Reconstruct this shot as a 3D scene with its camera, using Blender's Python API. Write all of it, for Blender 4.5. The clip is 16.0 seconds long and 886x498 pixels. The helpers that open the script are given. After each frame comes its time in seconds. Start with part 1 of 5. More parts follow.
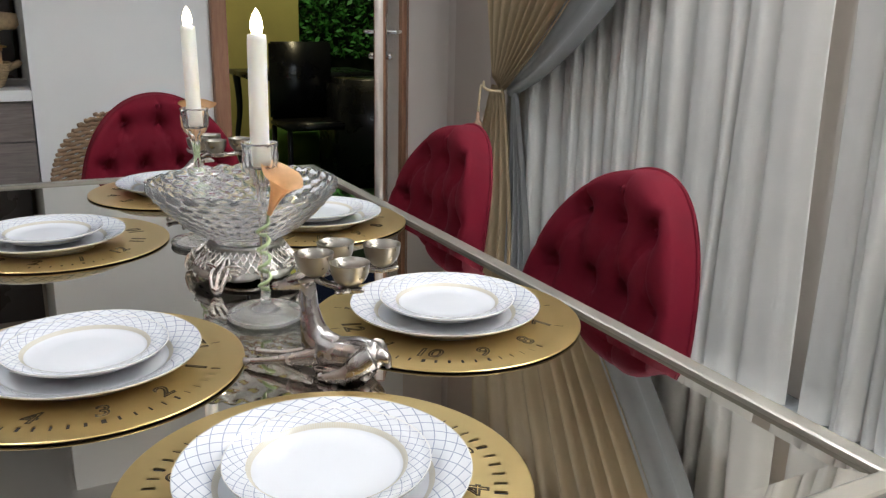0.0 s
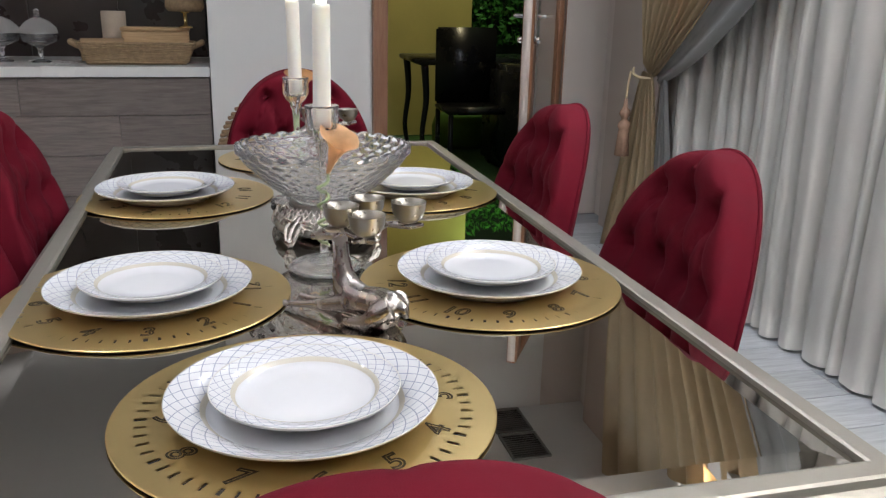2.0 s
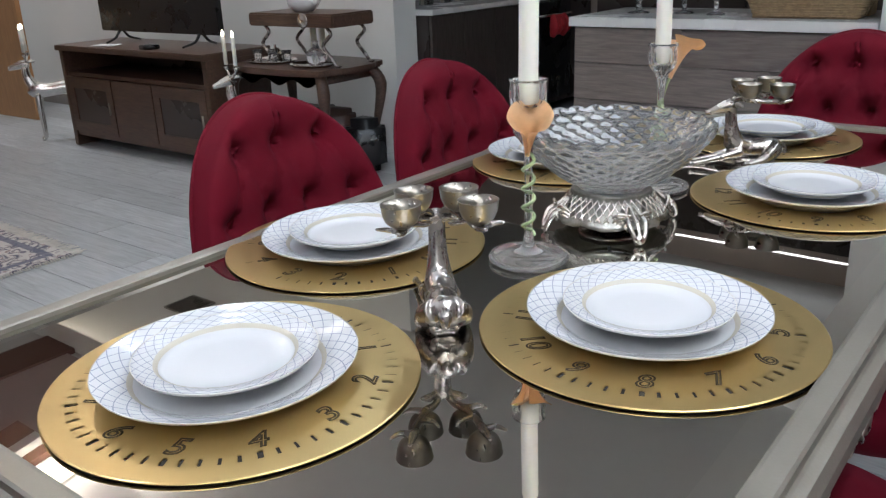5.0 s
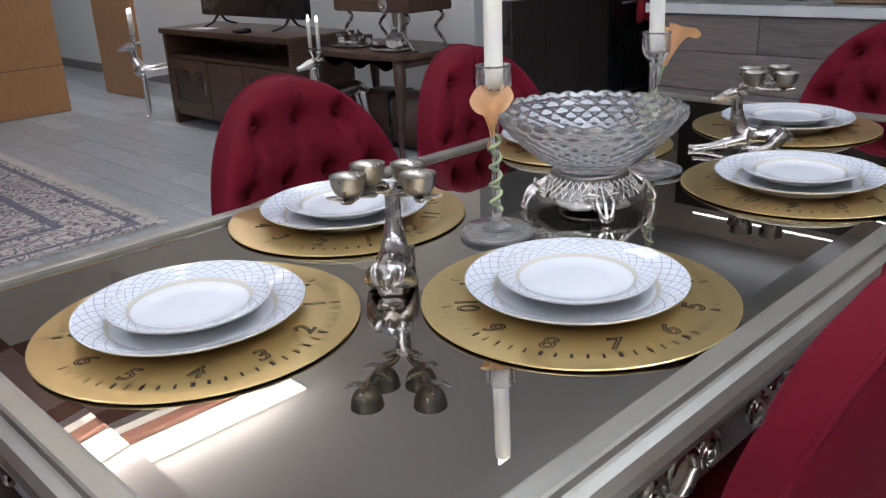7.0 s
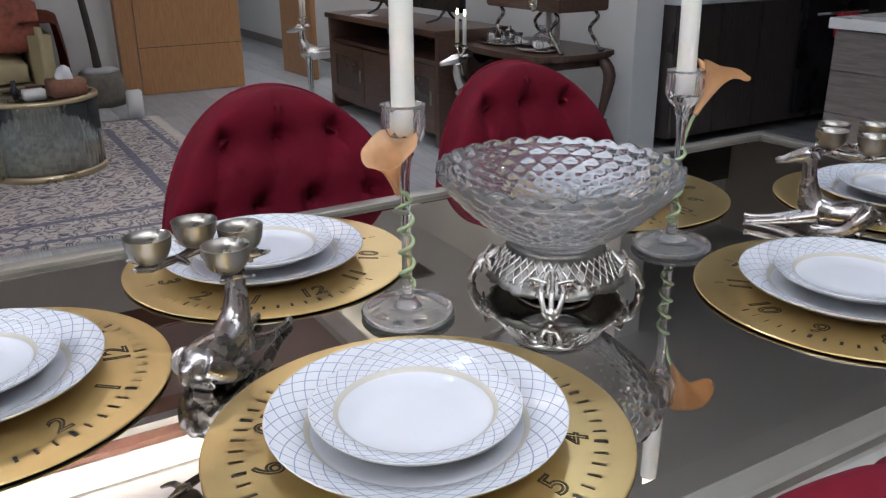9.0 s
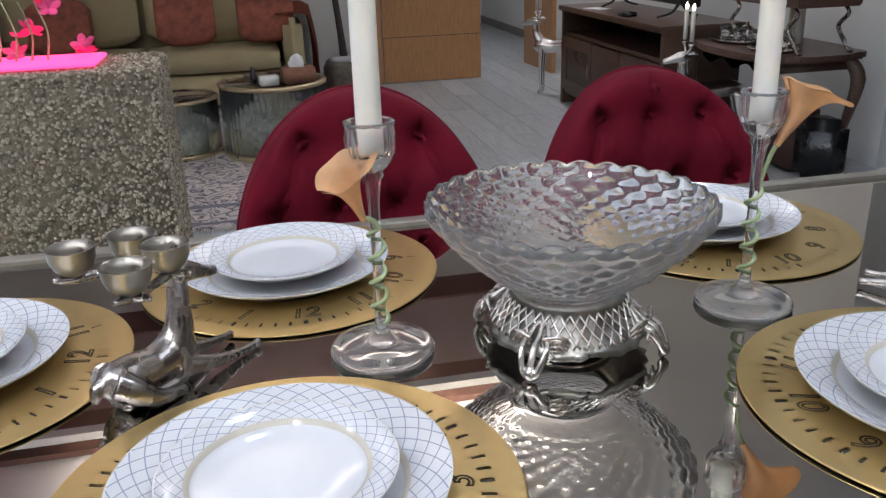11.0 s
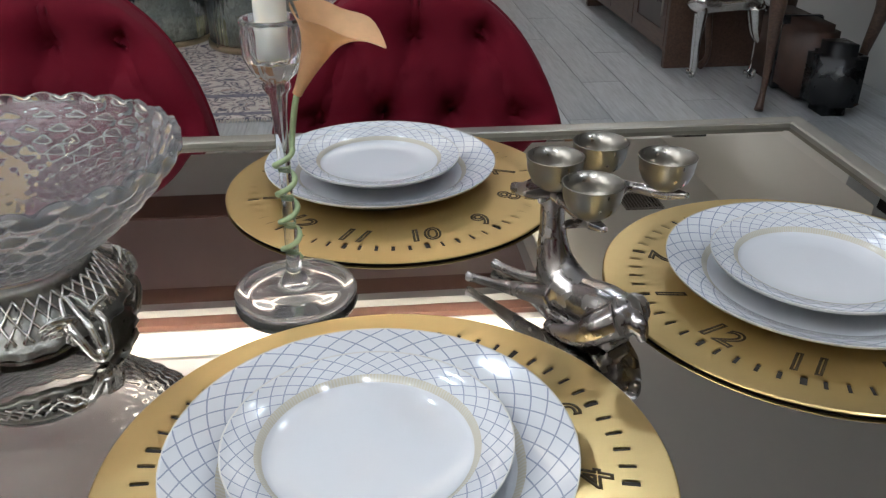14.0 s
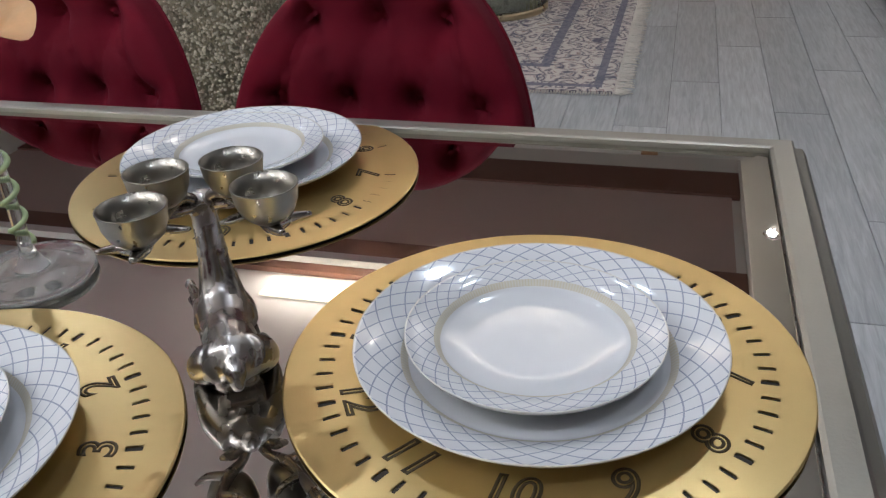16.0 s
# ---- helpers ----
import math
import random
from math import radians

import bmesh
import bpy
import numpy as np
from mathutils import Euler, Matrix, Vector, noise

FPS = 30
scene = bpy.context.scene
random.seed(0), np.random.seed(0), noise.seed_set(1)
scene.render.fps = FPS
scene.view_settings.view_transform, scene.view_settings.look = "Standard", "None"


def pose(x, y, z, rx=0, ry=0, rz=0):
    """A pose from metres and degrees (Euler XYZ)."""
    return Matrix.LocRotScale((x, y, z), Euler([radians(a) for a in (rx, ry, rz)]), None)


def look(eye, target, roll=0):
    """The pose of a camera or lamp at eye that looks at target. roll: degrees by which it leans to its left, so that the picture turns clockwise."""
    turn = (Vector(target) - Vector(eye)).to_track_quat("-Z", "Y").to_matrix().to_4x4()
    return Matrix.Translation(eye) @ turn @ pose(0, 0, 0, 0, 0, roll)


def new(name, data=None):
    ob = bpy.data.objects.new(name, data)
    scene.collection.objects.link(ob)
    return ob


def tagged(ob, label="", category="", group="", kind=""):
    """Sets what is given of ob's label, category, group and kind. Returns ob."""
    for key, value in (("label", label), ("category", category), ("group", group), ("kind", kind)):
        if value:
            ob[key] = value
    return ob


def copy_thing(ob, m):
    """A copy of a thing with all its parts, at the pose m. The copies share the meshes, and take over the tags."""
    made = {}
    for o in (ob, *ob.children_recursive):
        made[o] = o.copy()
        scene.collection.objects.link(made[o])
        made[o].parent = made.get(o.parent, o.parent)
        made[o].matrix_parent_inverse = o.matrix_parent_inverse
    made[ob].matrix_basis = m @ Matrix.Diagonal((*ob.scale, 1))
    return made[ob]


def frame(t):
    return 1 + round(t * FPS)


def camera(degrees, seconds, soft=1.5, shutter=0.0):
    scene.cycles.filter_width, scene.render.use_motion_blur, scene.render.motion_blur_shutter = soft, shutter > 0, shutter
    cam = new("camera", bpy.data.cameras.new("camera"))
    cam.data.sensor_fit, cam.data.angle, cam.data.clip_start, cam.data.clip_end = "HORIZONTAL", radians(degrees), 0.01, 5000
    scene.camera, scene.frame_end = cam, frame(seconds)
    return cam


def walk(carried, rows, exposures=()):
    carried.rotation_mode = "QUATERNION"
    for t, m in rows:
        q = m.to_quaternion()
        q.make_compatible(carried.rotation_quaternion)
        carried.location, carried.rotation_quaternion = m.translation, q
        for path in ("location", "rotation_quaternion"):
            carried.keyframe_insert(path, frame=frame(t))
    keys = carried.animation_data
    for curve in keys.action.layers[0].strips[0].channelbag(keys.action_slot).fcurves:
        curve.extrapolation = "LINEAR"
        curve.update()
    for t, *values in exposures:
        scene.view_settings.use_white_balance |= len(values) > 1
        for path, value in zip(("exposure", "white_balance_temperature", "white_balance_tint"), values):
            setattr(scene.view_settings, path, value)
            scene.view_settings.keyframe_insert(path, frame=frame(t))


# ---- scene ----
cam = camera(55.67, 16.0, soft=1.3)
EXPOSURES = [(0.0, 0.2, 6350, 11), (1.0, 0.08, 6420, 15), (2.5, 0.04, 6150, 13), (3.0, -0.02, 5950, 12), (3.5, 0.1, 5950, 11), (4.5, 0.06, 5950, 10), (7.0, -0.02, 5800, 14), (9.5, -0.19, 5850, 14), (12.0, -0.17, 5950, 13), (14.5, -0.29, 6050, 9), (16.0, -0.28, 6100, 12)]
ROWS = [
    (0.0, -0.2924, -1.3140, 1.1887, 74.087, -1.116, -27.139),
    (0.5, -0.2428, -1.4087, 1.1954, 73.975, -3.228, -18.973),
    (1.0, -0.2209, -1.4407, 1.1702, 73.889, -3.595, -16.330),
    (1.5, -0.1969, -1.4537, 1.1654, 73.314, -3.028, -15.485),
    (2.0, -0.1340, -1.4300, 1.1683, 73.202, -1.286, -14.373),
    (2.5, 0.0320, -1.3427, 1.1830, 72.973, 0.917, -6.226),
    (3.0, 0.2237, -1.3304, 1.1674, 72.572, 2.423, 9.034),
    (3.5, 0.3754, -1.3264, 1.1751, 70.797, 0.418, 16.653),
    (4.0, 0.4433, -1.2485, 1.1616, 70.688, 0.878, 21.590),
    (4.5, 0.5090, -1.1669, 1.1700, 70.603, 1.883, 30.864),
    (7.0, 0.7872, -1.0833, 1.1825, 69.553, 2.557, 44.963),
    (7.5, 0.7328, -0.9799, 1.1838, 69.636, 2.359, 44.863),
    (8.0, 0.7032, -0.8761, 1.1870, 69.558, 0.618, 46.457),
    (8.5, 0.7505, -0.7505, 1.1807, 69.495, 1.497, 52.954),
    (9.0, 0.7960, -0.6258, 1.1848, 69.337, 0.556, 59.463),
    (9.5, 0.7871, -0.5482, 1.1852, 69.311, 0.951, 62.084),
    (12.0, 0.7978, -0.1147, 1.1761, 68.930, 1.572, 83.902),
    (12.5, 0.7550, -0.0149, 1.1613, 67.459, 1.318, 79.425),
    (13.0, 0.6769, 0.0715, 1.1566, 64.794, 0.409, 77.752),
    (13.5, 0.6353, 0.1497, 1.1522, 63.480, -0.266, 77.318),
    (14.0, 0.6639, 0.2805, 1.1557, 62.298, 0.037, 84.359),
    (14.5, 0.6971, 0.4125, 1.1623, 61.701, -0.137, 92.541),
    (15.0, 0.6391, 0.5266, 1.1585, 61.559, 1.352, 92.987),
    (15.5, 0.5663, 0.6237, 1.1568, 60.966, 0.618, 96.024),
    (16.0, 0.5327, 0.7601, 1.1476, 60.542, 2.790, 104.971),
]
walk(cam, [(t, pose(x, y, z, rx, ry, rz)) for t, x, y, z, rx, ry, rz in ROWS], EXPOSURES)

# ---- light ----
world = bpy.data.worlds.new("night")
world.use_nodes = True
scene.world = world
world.node_tree.nodes["Background"].inputs[0].default_value = (0.012, 0.016, 0.03, 1)
world.node_tree.nodes["Background"].inputs[1].default_value = 0.5

CEIL = 2.72
TOP = 0.766


def area_lamp(name, place, size, watts, colour, target=None, size_y=None, spread=180):
    data = bpy.data.lights.new(name, "AREA")
    data.energy, data.color, data.size = watts, colour, size
    data.shape = "DISK"
    data.spread = radians(spread)
    if size_y:
        data.shape, data.size_y = "RECTANGLE", size_y
    ob = new(name, data)
    ob.matrix_world = look(place, target or (place[0], place[1] + 0.0001, 0))
    return ob


WARM, COOL = (0.97, 0.95, 0.92), (0.83, 0.92, 1.0)
# the first three are known spots; the rest are added to light the rooms
DOWNLIGHTS = [(-4.14, 1.73), (-5.85, 2.0), (-4.2, -1.8), (-0.9, -0.2), (-1.2, 0.9), (0.9, 1.3), (0.9, -0.9), (-0.9, -1.9), (0.7, -2.4), (1.15, 0.25), (-2.3, -2.0), (-7.6, 1.6)]
for lx, ly in DOWNLIGHTS:
    area_lamp("downlight_beam", (lx, ly, CEIL - 0.02), 0.05, 7.5 if lx > -3 else 10.5, COOL if lx > -3 else WARM, spread=150)
# cove strips, west and north, wash the ceiling from behind their lips
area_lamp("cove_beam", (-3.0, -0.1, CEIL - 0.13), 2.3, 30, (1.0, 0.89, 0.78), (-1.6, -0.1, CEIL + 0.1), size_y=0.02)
# added fill with no known strip there: curtain side, then kitchen
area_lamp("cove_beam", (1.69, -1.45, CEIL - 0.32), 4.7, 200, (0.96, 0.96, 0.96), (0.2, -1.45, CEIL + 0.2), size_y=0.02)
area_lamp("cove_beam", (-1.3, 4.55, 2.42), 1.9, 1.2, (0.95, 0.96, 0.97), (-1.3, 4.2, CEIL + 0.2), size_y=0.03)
# the north cove strip
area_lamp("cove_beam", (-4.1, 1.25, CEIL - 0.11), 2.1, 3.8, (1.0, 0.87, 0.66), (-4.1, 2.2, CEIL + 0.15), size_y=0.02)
# an unseen lamp, added to light the yellow wall of the terrace
area_lamp("terrace_beam", (1.5, 4.3, 2.3), 0.2, 7, (1.0, 0.86, 0.5), (1.6, 5.6, 1.0))


# ---- materials ----
def material(name, colour, rough=0.5, metal=0.0, vary=0.12, scale=8.0, bump=0.0, fine=120.0, coat=0.0, sheen=0.0, rough_vary=0.08):
    """A surface with blotches at one scale and grain at another."""
    m = bpy.data.materials.new(name)
    m.use_nodes = True
    n, l = m.node_tree.nodes, m.node_tree.links
    b = n["Principled BSDF"]
    tc = n.new("ShaderNodeTexCoord")
    big, small = n.new("ShaderNodeTexNoise"), n.new("ShaderNodeTexNoise")
    big.inputs["Scale"].default_value, small.inputs["Scale"].default_value = scale, fine
    big.inputs["Detail"].default_value = 5
    l.new(tc.outputs["Object"], big.inputs["Vector"])
    l.new(tc.outputs["Object"], small.inputs["Vector"])
    mix = n.new("ShaderNodeMath")
    mix.operation = "MULTIPLY_ADD"
    mix.inputs[1].default_value = 0.35
    l.new(small.outputs[0], mix.inputs[0])
    l.new(big.outputs[0], mix.inputs[2])
    ramp = n.new("ShaderNodeMapRange")
    ramp.inputs[1].default_value, ramp.inputs[2].default_value = 0.35, 1.0
    ramp.inputs[3].default_value, ramp.inputs[4].default_value = 1 - vary, 1 + vary
    l.new(mix.outputs[0], ramp.inputs[0])
    hue = n.new("ShaderNodeMix")
    hue.data_type, hue.blend_type = "RGBA", "MULTIPLY"
    hue.inputs[0].default_value = 1
    hue.inputs[6].default_value = (*colour, 1)
    l.new(ramp.outputs[0], hue.inputs[7])
    l.new(hue.outputs[2], b.inputs["Base Color"])
    rr = n.new("ShaderNodeMapRange")
    rr.inputs[1].default_value, rr.inputs[2].default_value = 0.3, 0.7
    rr.inputs[3].default_value, rr.inputs[4].default_value = max(0.0, rough - rough_vary), min(1.0, rough + rough_vary)
    l.new(big.outputs[0], rr.inputs[0])
    l.new(rr.outputs[0], b.inputs["Roughness"])
    b.inputs["Metallic"].default_value = metal
    b.inputs["Coat Weight"].default_value = coat
    b.inputs["Coat Roughness"].default_value = 0.05
    b.inputs["Sheen Weight"].default_value = sheen
    if sheen:
        b.inputs["Sheen Roughness"].default_value = 0.35
        b.inputs["Sheen Tint"].default_value = (*[min(1, c * 3 + 0.1) for c in colour], 1)
    if bump:
        bp = n.new("ShaderNodeBump")
        bp.inputs["Strength"].default_value, bp.inputs["Distance"].default_value = bump, 0.004
        l.new(small.outputs[0], bp.inputs["Height"])
        l.new(bp.outputs[0], b.inputs["Normal"])
    return m


def wood(name, dark, light, rough=0.45, axis=0, stretch=14.0, scale=1.6, per_piece=0.0, coat=0.0):
    """Wood with grain along one axis; pieces may differ in tone."""
    m = bpy.data.materials.new(name)
    m.use_nodes = True
    n, l = m.node_tree.nodes, m.node_tree.links
    b = n["Principled BSDF"]
    tc, mp = n.new("ShaderNodeTexCoord"), n.new("ShaderNodeMapping")
    s = [stretch * scale] * 3
    s[axis] = scale
    mp.inputs["Scale"].default_value = s
    info = n.new("ShaderNodeObjectInfo")
    off = n.new("ShaderNodeVectorMath")
    off.operation = "SCALE"
    off.inputs[0].default_value = (7.3, 3.1, 5.7)
    l.new(info.outputs["Random"], off.inputs["Scale"])
    l.new(tc.outputs["Object"], mp.inputs["Vector"])
    l.new(off.outputs[0], mp.inputs["Location"])
    ns = n.new("ShaderNodeTexNoise")
    ns.inputs["Detail"].default_value, ns.inputs["Roughness"].default_value = 8, 0.62
    ns.inputs["Distortion"].default_value = 0.6
    l.new(mp.outputs[0], ns.inputs["Vector"])
    ramp = n.new("ShaderNodeValToRGB")
    ramp.color_ramp.elements[0].position, ramp.color_ramp.elements[1].position = 0.3, 0.72
    ramp.color_ramp.elements[0].color, ramp.color_ramp.elements[1].color = (*dark, 1), (*light, 1)
    l.new(ns.outputs[0], ramp.inputs[0])
    tone = n.new("ShaderNodeMapRange")
    tone.inputs[3].default_value, tone.inputs[4].default_value = 1 - per_piece, 1 + per_piece
    l.new(info.outputs["Random"], tone.inputs[0])
    hue = n.new("ShaderNodeMix")
    hue.data_type, hue.blend_type = "RGBA", "MULTIPLY"
    hue.inputs[0].default_value = 1
    l.new(ramp.outputs[0], hue.inputs[6])
    l.new(tone.outputs[0], hue.inputs[7])
    l.new(hue.outputs[2], b.inputs["Base Color"])
    b.inputs["Roughness"].default_value = rough
    b.inputs["Coat Weight"].default_value = coat
    bp = n.new("ShaderNodeBump")
    bp.inputs["Strength"].default_value, bp.inputs["Distance"].default_value = 0.25, 0.002
    l.new(ns.outputs[0], bp.inputs["Height"])
    l.new(bp.outputs[0], b.inputs["Normal"])
    return m


def glass(name, colour=(1, 1, 1), rough=0.0, ior=1.5, clear=1.0):
    m = bpy.data.materials.new(name)
    m.use_nodes = True
    b = m.node_tree.nodes["Principled BSDF"]
    b.inputs["Base Color"].default_value = (*colour, 1)
    b.inputs["Transmission Weight"].default_value = clear
    b.inputs["Roughness"].default_value, b.inputs["IOR"].default_value = rough, ior
    return m


def glow(name, colour, strength):
    m = bpy.data.materials.new(name)
    m.use_nodes = True
    b = m.node_tree.nodes["Principled BSDF"]
    b.inputs["Base Color"].default_value = (*colour, 1)
    b.inputs["Emission Color"].default_value = (*colour, 1)
    b.inputs["Emission Strength"].default_value = strength
    return m


WALL = material("wall_paint", (0.74, 0.74, 0.72), 0.75, vary=0.03, scale=2, bump=0.05, fine=200)
CEILING = material("ceiling_paint", (0.86, 0.85, 0.82), 0.9, vary=0.02, scale=2)
# beige darkened for the shade on the kitchen back wall and curtain-side strip
SHADED_BEIGE = material("shaded_beige_wall", (0.52, 0.44, 0.38), 0.7, vary=0.04, scale=2)
SAND_WALL = material("sand_wall", (0.63, 0.56, 0.50), 0.75, vary=0.03, scale=2)
BROWN_BAND = material("brown_ceiling_band", (0.20, 0.10, 0.075), 0.7, vary=0.1, scale=3)
MAUVE = material("mauve_ceiling", (0.55, 0.42, 0.395), 0.85, vary=0.03, scale=2)
FLOOR_WOOD = wood("grey_oak_plank", (0.30, 0.31, 0.32), (0.50, 0.52, 0.53), 0.38, axis=0, stretch=12, scale=1.2, per_piece=0.14)
GROUT = material("plank_joint", (0.16, 0.16, 0.16), 0.8)
VELVET = material("red_velvet", (0.103, 0.0036, 0.011), 0.85, vary=0.16, scale=14, bump=0.12, fine=900, sheen=0.03)
VELVET.node_tree.nodes["Principled BSDF"].inputs["Specular IOR Level"].default_value = 0.12
BLACK_WOOD = material("black_leg", (0.03, 0.02, 0.02), 0.4)
CHAMPAGNE = material("champagne_silver_leaf", (0.31, 0.287, 0.245), 0.38, metal=0.7, vary=0.06, scale=25, bump=0.04, fine=300, rough_vary=0.05)
SILVER_CARVED = material("antique_silver_carving", (0.55, 0.50, 0.42), 0.28, metal=0.9, vary=0.25, scale=40, bump=0.2, fine=220)
MIRROR = material("bronze_mirror", (0.57, 0.55, 0.51), 0.012, metal=1.0, vary=0.025, scale=3, rough_vary=0.008)
BEVEL = material("mirror_bevel", (0.61, 0.585, 0.54), 0.012, metal=1.0, vary=0.02, scale=3, rough_vary=0.008)
GOLD = material("gold_brushed_mat", (0.60, 0.44, 0.19), 0.29, metal=0.88, vary=0.05, scale=22, bump=0.03, fine=1100, rough_vary=0.015)
SLOT = material("dark_cut_brass", (0.06, 0.04, 0.015), 0.6, metal=0.3)
PEWTER = material("polished_pewter", (0.37, 0.34, 0.322), 0.26, metal=1.0, vary=0.12, scale=50, bump=0.06, fine=160, rough_vary=0.08)
SATIN = material("satin_nickel_cup", (0.235, 0.215, 0.185), 0.33, metal=1.0, vary=0.08, scale=60, rough_vary=0.08)
SILVER = material("polished_silver", (0.75, 0.73, 0.70), 0.16, metal=1.0, vary=0.2, scale=90, bump=0.1, fine=300)
CRYSTAL = glass("clear_crystal", (0.99, 0.99, 1.0), 0.0, 1.45, 0.945)
# darker silver for the foot, so that the lattice bars stand out
DARK_SILVER = material("dark_silver", (0.34, 0.33, 0.30), 0.34, metal=1.0, vary=0.3, scale=70, bump=0.2, fine=260)
GREENISH = glass("candlestick_glass", (1.0, 1.0, 1.0), 0.0, 1.30, 0.95)
WAX = material("ivory_candle_wax", (0.80, 0.77, 0.68), 0.5, vary=0.04, scale=20)
WAX.node_tree.nodes["Principled BSDF"].inputs["Subsurface Weight"].default_value = 0.3
WAX.node_tree.nodes["Principled BSDF"].inputs["Subsurface Radius"].default_value = (0.01, 0.008, 0.005)
FLAME = glow("flame_bulb", (1.0, 0.86, 0.6), 9)
PETAL = material("peach_petal", (0.80, 0.51, 0.27), 0.6, vary=0.14, scale=25, bump=0.1, fine=160)
STEM = material("green_stem", (0.30, 0.37, 0.19), 0.55, vary=0.2, scale=40)
SHEER = material("ivory_curtain_fabric", (0.86, 0.83, 0.775), 0.9, vary=0.05, scale=5, bump=0.2, fine=700)
TAN_DRAPE = material("tan_satin_drape", (0.56, 0.43, 0.26), 0.45, vary=0.1, scale=5, bump=0.15, fine=500, sheen=0.2)
GREY_DRAPE = material("grey_satin_lining", (0.37, 0.365, 0.35), 0.5, vary=0.08, scale=5, bump=0.1, fine=500, sheen=0.2)
DOOR_WOOD = wood("oak_veneer", (0.34, 0.17, 0.07), (0.48, 0.26, 0.11), 0.4, axis=2, stretch=10, scale=1.5)
DOOR_BROWN = wood("brown_door_wood", (0.22, 0.10, 0.055), (0.34, 0.17, 0.09), 0.4, axis=2, stretch=10, scale=1.5)
WALNUT = wood("dark_walnut", (0.055, 0.03, 0.022), (0.13, 0.075, 0.05), 0.35, axis=0, stretch=10, scale=2)
TAUPE_WOOD = wood("taupe_laminate", (0.12, 0.098, 0.088), (0.23, 0.195, 0.175), 0.4, axis=0, stretch=12, scale=1.4, per_piece=0.1)
DARK_GLOSS = material("dark_brown_gloss", (0.048, 0.037, 0.033), 0.3, vary=0.2, scale=3)
WHITE_STONE = material("white_worktop", (0.72, 0.72, 0.71), 0.25, vary=0.04, scale=4)
BLACK = material("black_plastic", (0.012, 0.012, 0.013), 0.3)
CHROME = material("chrome", (0.8, 0.8, 0.8), 0.12, metal=1.0)
YELLOW_WALL = material("yellow_stucco", (0.62, 0.52, 0.20), 0.9, vary=0.1, scale=4, bump=0.3, fine=80)


# ---- building helpers ----
def mesh_of(name, bm, mat, smooth=True):
    me = bpy.data.meshes.new(name)
    bmesh.ops.recalc_face_normals(bm, faces=bm.faces)
    bm.to_mesh(me)
    bm.free()
    for mm in (mat if isinstance(mat, (list, tuple)) else [mat]):
        me.materials.append(mm)
    if smooth:
        me.polygons.foreach_set("use_smooth", [True] * len(me.polygons))
    return me


def part(name, bm, mat, parent=None, label="", smooth=True, place=None):
    ob = new(name, mesh_of(name, bm, mat, smooth) if isinstance(bm, bmesh.types.BMesh) else bm)
    if place is not None:
        ob.matrix_basis = place
    if parent is not None:
        ob.parent = parent
    if label:
        ob["label"] = label
    return ob


def thing(name, place, label, category, group="", kind=""):
    ob = new(name)
    ob.empty_display_size = 0.05
    ob.matrix_basis = place
    return tagged(ob, label, category, group, kind)


def box(x0, x1, y0, y1, z0, z1, bevel=0.0, bm=None):
    bm = bm or bmesh.new()
    r = bmesh.ops.create_cube(bm, size=1, matrix=Matrix.Translation(((x0 + x1) / 2, (y0 + y1) / 2, (z0 + z1) / 2)) @ Matrix.Diagonal((abs(x1 - x0), abs(y1 - y0), abs(z1 - z0), 1)))
    if bevel:
        es = {e for v in r["verts"] for e in v.link_edges}
        bmesh.ops.bevel(bm, geom=list(es), offset=bevel, segments=2, affect="EDGES")
    return bm


def lathe(profile, n=48, sx=1.0, sy=1.0, bm=None, wave=None, shift=(0, 0, 0)):
    """Turns (radius, height) pairs about z. wave(radius, height, angle) may move a point."""
    bm = bm or bmesh.new()
    rings = []
    for k, (r, z) in enumerate(profile):
        if r < 1e-6:
            rings.append([bm.verts.new((shift[0], shift[1], z + shift[2]))])
            continue
        ring = []
        for i in range(n):
            a = 2 * math.pi * i / n
            rr, zz = wave(r, z, a, k) if wave else (r, z)
            ring.append(bm.verts.new((shift[0] + rr * math.cos(a) * sx, shift[1] + rr * math.sin(a) * sy, zz + shift[2])))
        rings.append(ring)
    for p, q in zip(rings, rings[1:]):
        for i in range(n):
            j = (i + 1) % n
            if len(p) == 1 and len(q) == 1:
                continue
            if len(p) == 1:
                bm.faces.new((p[0], q[i], q[j]))
            elif len(q) == 1:
                bm.faces.new((p[i], p[j], q[0]))
            else:
                bm.faces.new((p[i], p[j], q[j], q[i]))
    return bm


def tube(points, radii, n=10, bm=None, closed=False):
    """A round bar along points, with a radius for each of them."""
    bm = bm or bmesh.new()
    pts = [Vector(p) for p in points]
    if not isinstance(radii, (list, tuple)):
        radii = [radii] * len(pts)
    rings, side = [], None
    for i, p in enumerate(pts):
        d = (pts[min(i + 1, len(pts) - 1)] - pts[max(i - 1, 0)]).normalized()
        if side is None:
            side = d.orthogonal().normalized()
        side = (side - d * side.dot(d)).normalized()
        up = d.cross(side)
        rings.append([bm.verts.new(p + (side * math.cos(2 * math.pi * k / n) + up * math.sin(2 * math.pi * k / n)) * radii[i]) for k in range(n)])
    for p, q in zip(rings, rings[1:]):
        for k in range(n):
            bm.faces.new((p[k], p[(k + 1) % n], q[(k + 1) % n], q[k]))
    bm.faces.new(rings[0])
    bm.faces.new(rings[-1][::-1])
    return bm


